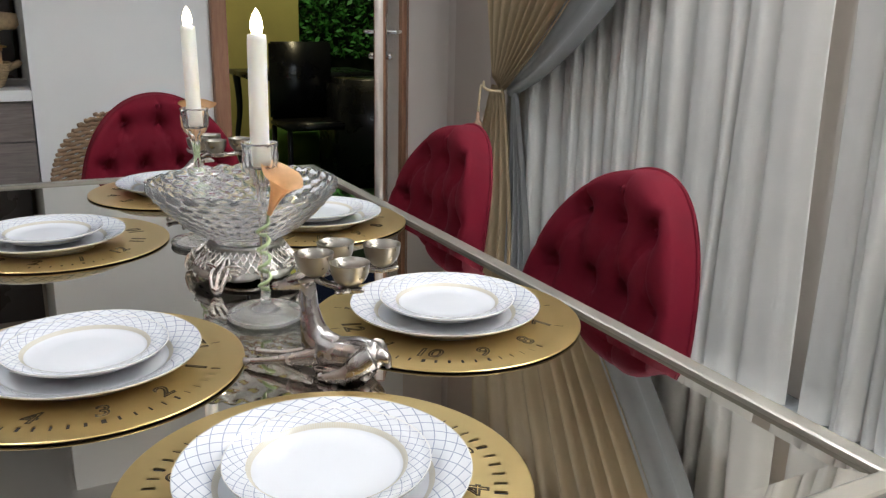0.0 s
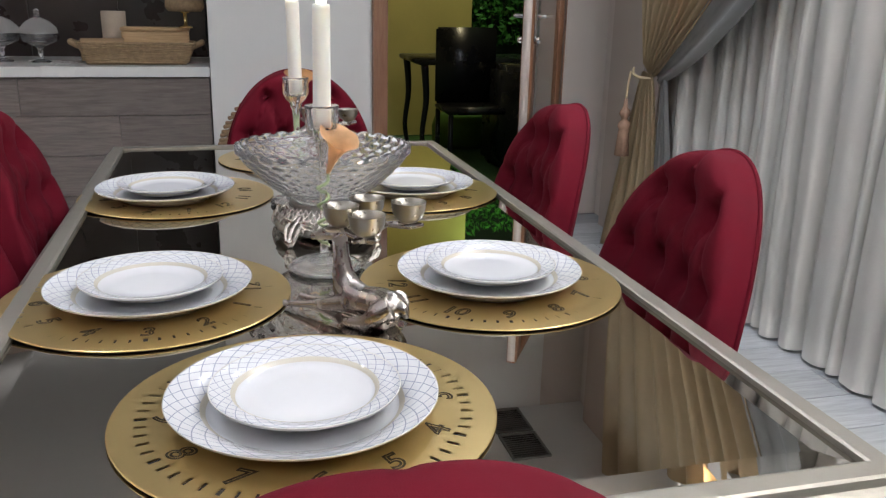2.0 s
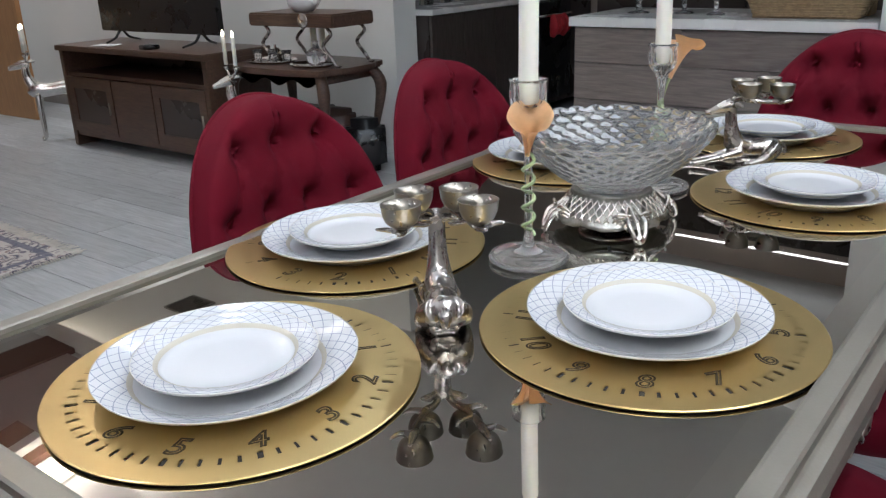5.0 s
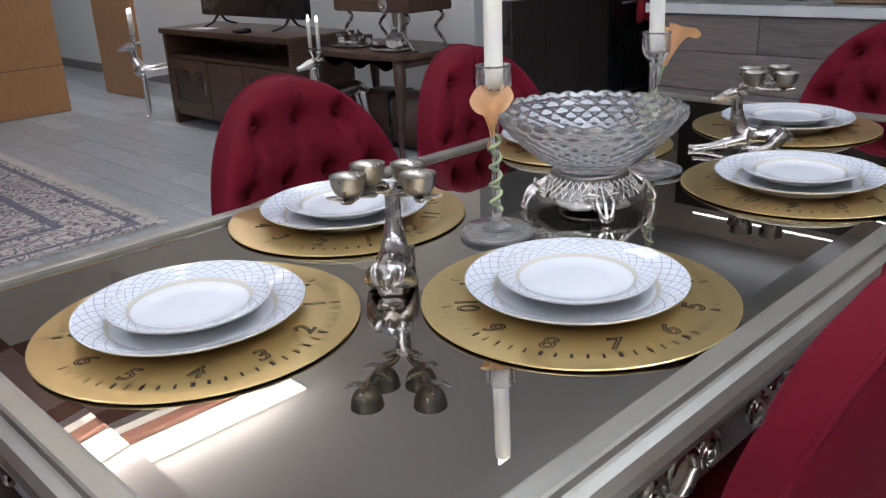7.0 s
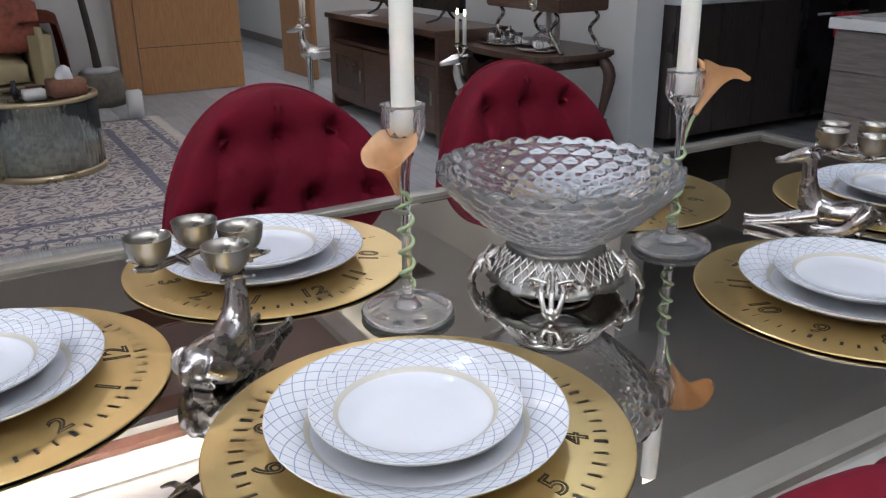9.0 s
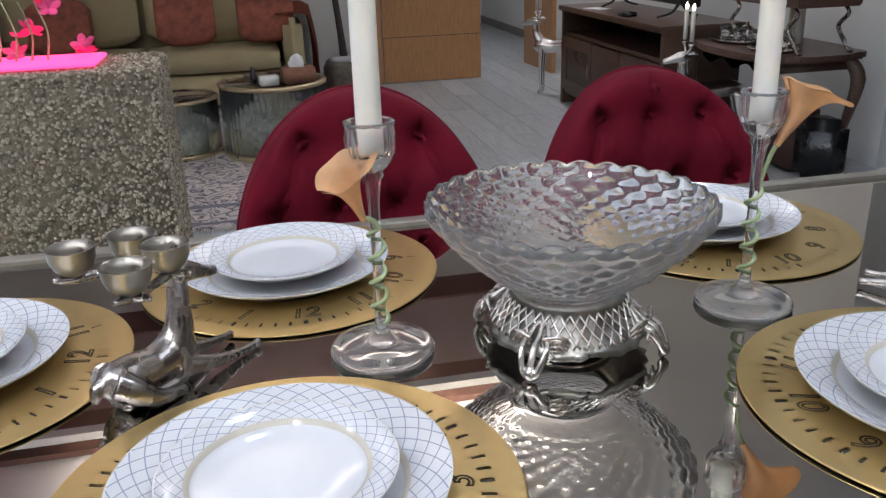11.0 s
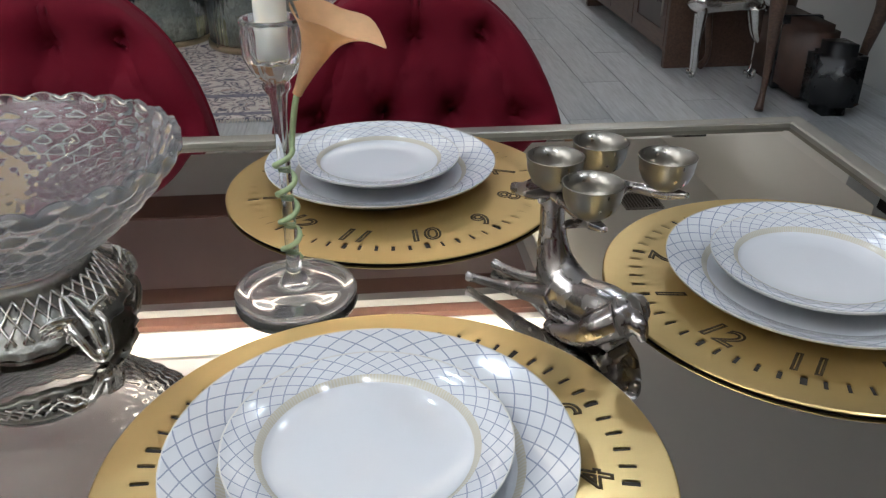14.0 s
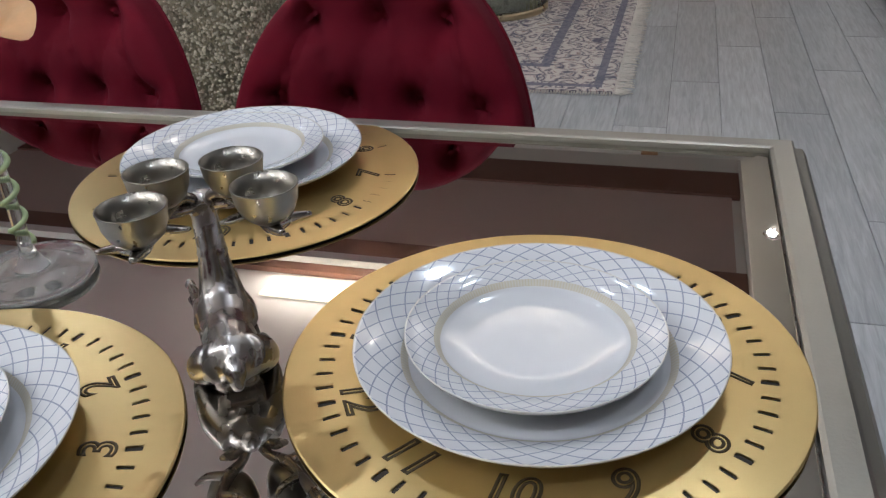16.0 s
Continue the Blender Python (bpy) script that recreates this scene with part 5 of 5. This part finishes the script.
part("base", box(-0.36, 0.40, -1.55, 1.52, 0.05, 0.26, 0.02), SOFA, sofa)
for k in range(3):
    part("seat_cushion", cushion(0.36, 0.49, 0.085), SOFA, sofa, place=pose(0.06, -1.0 + k * 0.99, 0.345))
    part("back_cushion", cushion(0.13, 0.49, 0.25), SOFA, sofa, place=pose(-0.27, -1.0 + k * 0.99, 0.66, 0, -8, 0))
part("backrest", box(-0.46, -0.34, -1.55, 1.52, 0.05, 0.86, 0.04), SOFA, sofa)
for s, y in ((1, 1.56), (-1, -1.58)):
    part("armrest", box(-0.44, 0.38, y - 0.07, y + 0.07, 0.05, 0.62, 0.05), SOFA, sofa)
for y, z, tilt in ((-2.35, 0.55, -16), (-1.62, 0.56, -14), (-0.78, 0.58, -15), (-0.22, 0.58, -13)):
    tagged(part("throw_pillow", cushion(0.07, 0.21, 0.19), FLORAL, place=pose(-5.63, y, z + 0.06, 0, tilt, 0)), "red-brown floral throw pillow on the sofa", "pillow", "sofa pillows")
tv_ = bmesh.new()
rows_ = []
for j in range(25):
    f = j / 24
    row = []
    for i in range(25):
        u = i / 24
        # over the arm and down its side
        s = f * 0.95
        if s < 0.22:
            y, z = -0.14 + s, 0.66
        else:
            y, z = 0.085 + 0.05 * math.sin((s - 0.22) * 4), 0.66 - (s - 0.22)
        row.append(tv_.verts.new((-6.16 + 0.62 * u + 0.02 * math.sin(9 * f), y + 0.012 * math.sin(17 * u + 3 * f), max(0.02, z + 0.015 * math.sin(11 * u) + 0.05 * math.sin(math.pi * u)))))
    rows_.append(row)
for p, q in zip(rows_, rows_[1:]):
    for i in range(24):
        tv_.faces.new((p[i], p[i + 1], q[i + 1], q[i]))
bmesh.ops.solidify(tv_, geom=tv_.faces[:], thickness=0.012)
tagged(part("throw_blanket", tv_, material("rust_knit", (0.20, 0.055, 0.03), 0.9, vary=0.3, scale=30, bump=0.6, fine=160)), "rust-brown throw hung over the sofa arm", "blanket")

# pot with a carved trunk by the sofa
pot = thing("potted_trunk", pose(-5.90, 0.36, 0), "dark carved tree trunk in a round stone pot", "plant")
part("pot", lathe([(0.0, 0.0), (0.15, 0.0), (0.17, 0.06), (0.165, 0.20), (0.14, 0.25), (0.12, 0.24), (0.0, 0.22)], 36, wave=lambda r, z, a, k: (r * (1 + 0.03 * math.sin(7 * a)), z)), material("dark_mossy_stone", (0.16, 0.14, 0.11), 0.9, vary=0.5, scale=18, bump=0.6, fine=90), pot)
part("trunk", limb(bmesh.new(), [(0, 0, 0.2), (0.02, -0.02, 0.45), (-0.03, -0.05, 0.8), (0.01, -0.10, 1.2)], [0.035, 0.026, 0.024, 0.014]), material("dark_bark", (0.05, 0.04, 0.035), 0.9, vary=0.4, scale=30, bump=0.6, fine=120), pot)
part("cloth", lathe([(0.0, 0.03), (0.10, 0.02), (0.13, 0.0), (0.12, -0.02), (0.0, -0.01)], 24, wave=lambda r, z, a, k: (r * (1 + 0.1 * math.sin(5 * a)), z)), material("grey_cloth", (0.45, 0.45, 0.46), 0.9), pot, place=pose(0, 0, 0.255))

# oak door leaves of the hall
d2 = thing("hall_door", pose(-6.13, 1.10, 0.005), "oak veneer hall door standing open", "door", kind="structure")
part("leaf", box(-0.02, 0.02, -0.40, 0.42, 0, 2.1, 0.003), DOOR_WOOD, d2, smooth=False)
part("groove", box(0.0203, 0.0212, -0.40, 0.42, 0.36, 0.366), WALNUT, d2, smooth=False)
structure("door_2_jamb", box(-6.22, -6.10, 0.56, 0.69, 0, 2.15, 0.004), DOOR_WOOD, "oak door frame")
d3 = thing("hall_door", Matrix.Translation((-6.42, 2.13, 0.005)) @ Matrix.Rotation(radians(2), 4, "Z"), "brown oak sliding door panel of the hall", "door", kind="structure")
part("leaf", box(-0.33, 0.36, -0.02, 0.02, 0, 2.1, 0.003), DOOR_WOOD, d3, smooth=False)

# television and its cabinet
tvs = thing("television_cabinet", pose(-4.13, 2.02, 0), "dark walnut television cabinet with a glass door", "cabinet")
part("top", box(-0.78, 0.78, -0.26, 0.24, 0.635, 0.67, 0.004), WALNUT, tvs, smooth=False)
part("bottom", box(-0.74, 0.74, -0.22, 0.22, 0.07, 0.10, 0.003), WALNUT, tvs, smooth=False)
part("shelf", box(-0.74, 0.74, -0.22, 0.22, 0.47, 0.495, 0.003), WALNUT, tvs, smooth=False)
part("back", box(-0.74, 0.74, 0.205, 0.22, 0.10, 0.635), DARK_GLOSS, tvs, smooth=False)
for x in (-0.755, 0.755):
    part("side", box(x - 0.02, x + 0.02, -0.235, 0.22, 0.0, 0.635, 0.003), WALNUT, tvs, smooth=False)
for x0, x1 in ((-0.735, -0.22), (0.22, 0.735)):
    dr = part("door", bevel_frame(0.19, 0.11, 0.255, 0.182, 0.0, 0.0, 0.02), WALNUT, tvs, place=Matrix.Translation(((x0 + x1) / 2, -0.236, 0.285)) @ Matrix.Rotation(radians(90), 4, "X"), smooth=False)
    part("door_pane", box(-0.19, 0.19, -0.11, 0.11, -0.012, -0.006), DARK_GLOSS, dr, "dark glass pane", smooth=False)
    part("door_handle", tube([(0.225, -0.04, 0.012), (0.225, 0.04, 0.012)], 0.006, 8), CHAMPAGNE, dr)
part("centre_panel", box(-0.215, 0.215, -0.237, -0.22, 0.10, 0.465, 0.003), WALNUT, tvs, smooth=False)
tv = thing("television", pose(-4.15, 2.06, 0.671), "black flat television on its feet", "television")
part("screen", box(-0.62, 0.62, -0.02, 0.02, 0.07, 0.80, 0.006), BLACK, tv, smooth=False)
for s in (-1, 1):
    part("stand_foot", limb(bmesh.new(), [(s * 0.40, -0.13, 0.006), (s * 0.42, -0.05, 0.03), (s * 0.42, 0.0, 0.08), (s * 0.42, 0.05, 0.03), (s * 0.40, 0.12, 0.006)], [0.006, 0.008, 0.010, 0.008, 0.006]), BLACK, tv)
tagged(part("remote_box", box(-0.05, 0.05, -0.04, 0.04, 0, 0.025, 0.004), BLACK, place=pose(-3.95, 1.84, 0.671)), "small black box on the cabinet", "box")
tagged(part("papers", box(-0.08, 0.08, -0.05, 0.05, 0, 0.006, 0.001), material("white_paper", (0.75, 0.75, 0.75), 0.8), place=pose(-4.45, 1.86, 0.671, 0, 0, 20)), "white papers on the cabinet", "papers")


def hound(place, label):
    bm = bmesh.new()
    limb(bm, [(-0.15, 0, 0.34), (-0.08, 0, 0.36), (0.03, 0, 0.35), (0.12, 0, 0.355), (0.155, 0, 0.38)], [0.035, 0.048, 0.045, 0.062, 0.045], 5, 16)
    limb(bm, [(0.13, 0, 0.37), (0.165, 0, 0.44), (0.17, 0, 0.51)], [0.045, 0.03, 0.026], 5, 14)
    limb(bm, [(0.14, 0, 0.525), (0.18, 0, 0.53), (0.24, 0, 0.515), (0.275, 0, 0.508)], [0.025, 0.032, 0.02, 0.013], 5, 14)
    for s in (-1, 1):
        limb(bm, [(0.115, 0.03 * s, 0.34), (0.12, 0.032 * s, 0.18), (0.118, 0.032 * s, 0.03), (0.14, 0.032 * s, 0.012)], [0.028, 0.015, 0.011, 0.013], 5, 10)
        limb(bm, [(-0.13, 0.03 * s, 0.34), (-0.15, 0.034 * s, 0.22), (-0.19, 0.034 * s, 0.14), (-0.165, 0.034 * s, 0.02), (-0.14, 0.034 * s, 0.012)], [0.040, 0.024, 0.013, 0.011, 0.013], 5, 10)
        limb(bm, [(0.15, 0.018 * s, 0.545), (0.125, 0.028 * s, 0.55), (0.10, 0.026 * s, 0.54)], [0.008, 0.010, 0.003], 4, 8)
        limb(bm, [(0.155, 0.012 * s, 0.55), (0.15, 0.04 * s, 0.575), (0.15, 0.05 * s, 0.60)], [0.007, 0.007, 0.02], 4, 10)
    limb(bm, [(-0.16, 0, 0.35), (-0.22, 0, 0.30), (-0.25, 0, 0.20)], [0.014, 0.009, 0.004], 5, 8)
    ob = tagged(part("hound_statue", bm, SILVER, place=place), label, "statue", "hound candle holders")
    for s in (-1, 1):
        cdl = tagged(part("candle", lathe([(0.0, 0.0), (0.011, 0.0), (0.011, 0.15), (0.0, 0.152)], 16), WAX, place=place @ pose(0.15, 0.05 * s, 0.612)), "ivory candle on the silver hound", "candle", "candles on the hounds")
        part("flame", flame_bulb(), FLAME, cdl, "glowing flame-shaped bulb", place=pose(0, 0, 0.15))


hound(pose(-5.18, 1.86, 0, 0, 0, 235), "standing silver hound statue beside the television cabinet")
hound(pose(-3.20, 2.00, 0, 0, 0, 262), "standing silver hound statue beside the side table")

# carved side table with two tiers of silver and glass
st = thing("side_table", pose(-2.99, 2.18, 0), "carved dark walnut side table on curved legs", "side table")
tp = bmesh.new()
pts_ = []
for i in range(72):
    a = 2 * math.pi * i / 72
    c, s = math.cos(a), math.sin(a)
    wv = 1 + 0.035 * math.cos(8 * a)
    pts_.append((0.42 * math.copysign(abs(c) ** 0.45, c) * wv, 0.28 * math.copysign(abs(s) ** 0.45, s) * wv))
for z0, z1, q in ((0.575, 0.60, 1.0), (0.565, 0.575, 0.97)):
    lo, hi = [tp.verts.new((x * q, y * q, z0)) for x, y in pts_], [tp.verts.new((x * q, y * q, z1)) for x, y in pts_]
    for i in range(72):
        tp.faces.new((lo[i], lo[(i + 1) % 72], hi[(i + 1) % 72], hi[i]))
    tp.faces.new(lo[::-1])
    tp.faces.new(hi)
part("tabletop", tp, WALNUT, st, smooth=False)
for y in (-0.2, 0.2):
    ap = bmesh.new()
    xs_ = [-0.33 + 0.66 * i / 40 for i in range(41)]
    lo = [ap.verts.new((x, y, 0.515 - 0.018 * math.cos(x * 28))) for x in xs_]
    hi = [ap.verts.new((x, y, 0.566)) for x in xs_]
    for i in range(40):
        ap.faces.new((lo[i], lo[i + 1], hi[i + 1], hi[i]))
    bmesh.ops.solidify(ap, geom=ap.faces[:], thickness=0.02)
    part("apron", ap, WALNUT, st)
for sx in (-1, 1):
    part("side_apron", box(sx * 0.33 - 0.01, sx * 0.33 + 0.01, -0.19, 0.19, 0.515, 0.565, 0.003), WALNUT, st)
    for sy in (-1, 1):
        part("leg", limb(bmesh.new(), [(0.32 * sx, 0.19 * sy, 0.565), (0.37 * sx, 0.225 * sy, 0.47), (0.34 * sx, 0.205 * sy, 0.25), (0.315 * sx, 0.195 * sy, 0.08), (0.345 * sx, 0.215 * sy, 0.012)], [0.03, 0.034, 0.019, 0.013, 0.02]), WALNUT, st)


def tray(place, r, label):
    t = thing("serving_tray", place, label, "tray", "trays on the side table")
    part("dish", lathe([(0.0, 0.004), (r * 0.85, 0.004), (r * 0.97, 0.012), (r, 0.016), (r * 0.99, 0.012), (r * 0.86, 0.0), (0.0, 0.0)], 44, 1.0, 0.72), SILVER, t)
    return t


tray(pose(-3.17, 2.10, 0.601), 0.17, "oval silver serving tray")
tray(pose(-2.80, 2.06, 0.601), 0.14, "oval silver serving tray with a round flask")
for k, (x, y) in enumerate(((-3.26, 2.08), (-3.19, 2.13), (-3.12, 2.07), (-3.06, 2.12))):
    tagged(part("tea_glass", lathe([(0.0, 0.0), (0.024, 0.0), (0.026, 0.004), (0.021, 0.03), (0.029, 0.062), (0.027, 0.062), (0.019, 0.03), (0.022, 0.006), (0.0, 0.005)], 20), CRYSTAL, place=pose(x, y, 0.606)), "small clear tea glass on the silver tray", "glass", "tea glasses")
tagged(part("sugar_pot", lathe([(0.0, 0.0), (0.03, 0.0), (0.045, 0.025), (0.042, 0.05), (0.02, 0.065), (0.008, 0.07), (0.010, 0.08), (0.0, 0.086)], 24), SILVER, place=pose(-3.22, 2.18, 0.606)), "small silver sugar pot", "pot")
tagged(part("flask", lathe([(0.0, 0.0), (0.03, 0.0), (0.052, 0.03), (0.055, 0.055), (0.045, 0.08), (0.018, 0.098), (0.014, 0.12), (0.019, 0.13), (0.0, 0.13)], 26), CRYSTAL, place=pose(-2.76, 2.06, 0.606)), "round cut-glass flask on the tray", "flask")
for k, x in enumerate((-3.02, -2.95)):
    tagged(part("pillar_candle", lathe([(0.0, 0.0), (0.018, 0.0), (0.018, 0.19 + 0.02 * k), (0.0, 0.192 + 0.02 * k)], 20), WAX, place=pose(x, 2.30, 0.601)), "tall ivory candle on the side table", "candle", "candles on the side table")
tier = thing("raised_tray", pose(-2.90, 2.20, 0.60), "dark wooden tray raised on curling metal legs", "tray stand")
part("tray_body", box(-0.36, 0.30, -0.16, 0.16, 0.205, 0.275, 0.008), WALNUT, tier, smooth=False)
part("plaque", lathe([(0.0, 0.004), (0.035, 0.004), (0.04, 0.0), (0.0, 0.0)], 24), SILVER, tier, place=Matrix.Translation((0.08, -0.161, 0.24)) @ Matrix.Rotation(radians(90), 4, "X"))
for sx in (-0.26, 0.22):
    for sy in (-0.13, 0.13):
        part("curled_leg", limb(bmesh.new(), [(sx, sy, 0.205), (sx + 0.03, sy, 0.17), (sx - 0.03, sy, 0.11), (sx + 0.02, sy, 0.05), (sx + 0.06, sy, 0.006), (sx + 0.09, sy, 0.012)], [0.008, 0.010, 0.010, 0.010, 0.008, 0.005], 6), PEWTER, tier)
dsh = thing("tea_pot", pose(-2.95, 2.18, 0.876), "white china teapot on the raised tray", "teapot")
part("body", lathe([(0.0, 0.0), (0.05, 0.0), (0.085, 0.03), (0.09, 0.06), (0.07, 0.095), (0.03, 0.11), (0.0, 0.115)], 30), material("white_china", (0.78, 0.78, 0.78), 0.15), dsh)
part("spout", limb(bmesh.new(), [(0.08, 0, 0.04), (0.12, 0, 0.06), (0.14, 0, 0.10)], [0.016, 0.012, 0.009]), material("white_china_spout", (0.78, 0.78, 0.78), 0.15), dsh)
case = thing("suitcase", pose(-2.93, 2.24, 0), "brown leather suitcase under the side table", "suitcase")
part("body", box(-0.26, 0.20, -0.09, 0.09, 0.02, 0.34, 0.03), material("brown_leather", (0.075, 0.04, 0.028), 0.5, vary=0.3, scale=10, bump=0.2, fine=150), case)
part("strap", box(-0.03, 0.01, -0.094, 0.094, 0.016, 0.344, 0.006), BLACK, case)
tagged(part("dark_bag", box(-0.11, 0.11, -0.10, 0.10, 0.0, 0.30, 0.05), BLACK, place=pose(-2.63, 2.26, 0.0)), "dark soft bag on the floor by the side table", "bag")

# pebble planter with pink-lit orchids
planter = thing("planter", pose(-2.315, -1.33, 0), "square pebble-dash planter with pink-lit orchids", "planter")
PEB = material("pebble_dash", (0.20, 0.165, 0.11), 0.8, vary=0.7, scale=45, bump=0.6, fine=160)
part("core", box(-0.235, 0.235, -0.69, 0.69, 0.0, 0.785, 0.01), PEB, planter)
rnd = random.Random(11)
uni = bmesh.new()
bmesh.ops.create_icosphere(uni, subdivisions=1, radius=1)
uv_ = [v.co.copy() for v in uni.verts]
uf = [[v.index for v in f.verts] for f in uni.faces]
uni.free()
pv, pf = [], []


def pebble(c, r, n):
    q = Matrix.Rotation(rnd.uniform(0, 6.28), 3, n)
    i = len(pv)
    sc = Vector((r * rnd.uniform(0.8, 1.3), r * rnd.uniform(0.7, 1.1), r * rnd.uniform(0.6, 1)))
    pv.extend([c + q @ Vector((v.x * sc.x, v.y * sc.y, v.z * sc.z)) for v in uv_])
    pf.extend([[i + k for k in f] for f in uf])


for k in range(8500):
    pebble(Vector((0.235, rnd.uniform(-0.69, 0.69), rnd.uniform(0.02, 0.78))), rnd.uniform(0.005, 0.0095), Vector((1, 0, 0)))
for k in range(3000):
    pebble(Vector((rnd.uniform(-0.235, 0.235), 0.69, rnd.uniform(0.02, 0.78))), rnd.uniform(0.005, 0.0095), Vector((0, 1, 0)))
for k in range(2600):
    pebble(Vector((rnd.uniform(-0.235, 0.235), rnd.uniform(-0.69, 0.69), 0.785)), rnd.uniform(0.005, 0.009), Vector((0, 0, 1)))
pm = bpy.data.meshes.new("pebbles")
pm.from_pydata(pv, [], pf)
PEB2 = material("pebbles_tan", (0.42, 0.35, 0.25), 0.65, vary=0.3, scale=20)
nn, ll = PEB2.node_tree.nodes, PEB2.node_tree.links
geo = nn.new("ShaderNodeNewGeometry")
pr_ = nn.new("ShaderNodeValToRGB")
pr_.color_ramp.elements[0].color, pr_.color_ramp.elements[1].color = (0.15, 0.115, 0.075, 1), (0.50, 0.43, 0.32, 1)
ll.new(geo.outputs["Random Per Island"], pr_.inputs[0])
ll.new(pr_.outputs[0], nn["Principled BSDF"].inputs["Base Color"])
pm.materials.append(PEB2)
pm.polygons.foreach_set("use_smooth", [True] * len(pm.polygons))
tagged(part("pebble_coat", pm, None, planter, "small tan pebbles"), kind="stuff")
PINK = material("pink_orchid_petal", (0.75, 0.06, 0.22), 0.6, vary=0.3, scale=30)
part("light_tray", box(-0.13, 0.13, -0.62, 0.50, 0.795, 0.81, 0.004), glow("pink_grow_light", (1.0, 0.05, 0.18), 3.2), planter, "pink-lit tray")
pet = bmesh.new()
for k in range(5):
    a = 2 * math.pi * k / 5
    m4 = Matrix.Rotation(a, 4, "Z") @ Matrix.Translation((0.022, 0, 0.004)) @ Matrix.Rotation(radians(-22), 4, "Y") @ Matrix.Diagonal((0.024, 0.016, 0.003, 1))
    bmesh.ops.create_uvsphere(pet, u_segments=10, v_segments=6, radius=1, matrix=m4)
bloom = mesh_of("bloom", pet, PINK)
for k in range(26):
    y = rnd.uniform(-0.62, 0.46)
    tall = abs(y - 0.25) < 0.12
    z = rnd.uniform(0.83, 1.02) if tall else rnd.uniform(0.815, 0.85)
    part("bloom", bloom, None, planter, "pink orchid bloom", place=Matrix.Translation((rnd.uniform(-0.08, 0.08), y, z)) @ Euler((rnd.uniform(-0.9, 0.9), rnd.uniform(-0.2, 1.2), rnd.uniform(0, 6))).to_matrix().to_4x4())
for k in range(4):
    y = 0.18 + 0.05 * k
    part("orchid_stem", limb(bmesh.new(), [(0, y, 0.81), (0.02, y + 0.02, 0.90), (0.0, y - 0.01, 1.0)], [0.004, 0.003, 0.002]), STEM, planter)

# ---- floor planks ----
plank_box = {}


def plank(x0, x1, y0, y1):
    key = (round(x1 - x0, 3), round(y1 - y0, 3))
    if key not in plank_box:
        plank_box[key] = mesh_of("plank", box(-key[0] / 2, key[0] / 2, -key[1] / 2, key[1] / 2, -0.012, 0.0, 0.0012), FLOOR_WOOD, smooth=False)
    return plank_box[key], ((x0 + x1) / 2, (y0 + y1) / 2)


floor_ob = bpy.data.objects["floor"]
PW, PL = 0.19, 1.38
row = 0
y = -4.0
while y < 4.85:
    start = -10.4 - (row * 0.53) % PL
    x = start
    while x < 1.85:
        x0, x1 = max(x, -10.4), min(x + PL, 1.88)
        inside = x1 - x0 > 0.05 and not (y > 2.72 and x0 > -0.3)
        near = x1 > -6.3 and y > -1.6
        if inside and near:
            me, (mx_, my_) = plank(x0 + 0.0012, x1 - 0.0012, y + 0.0012, y + PW - 0.0012)
            part("plank", me, None, floor_ob, place=pose(mx_, my_, 0))
        x += PL
    y += PW
    row += 1
rest = bmesh.new()
y, row = -4.0, 0
while y < 4.85:
    x = -10.4 - (row * 0.53) % PL
    while x < 1.85:
        x0, x1 = max(x, -10.4), min(x + PL, 1.88)
        if x1 - x0 > 0.05 and not (y > 2.72 and x0 > -0.3) and not (x1 > -6.3 and y > -1.6):
            box(x0 + 0.0012, x1 - 0.0012, y + 0.0012, y + PW - 0.0012, -0.012, 0.0, bm=rest)
        x += PL
    y += PW
    row += 1
tagged(part("plank_rest", rest, FLOOR_WOOD, floor_ob, smooth=False), kind="stuff")
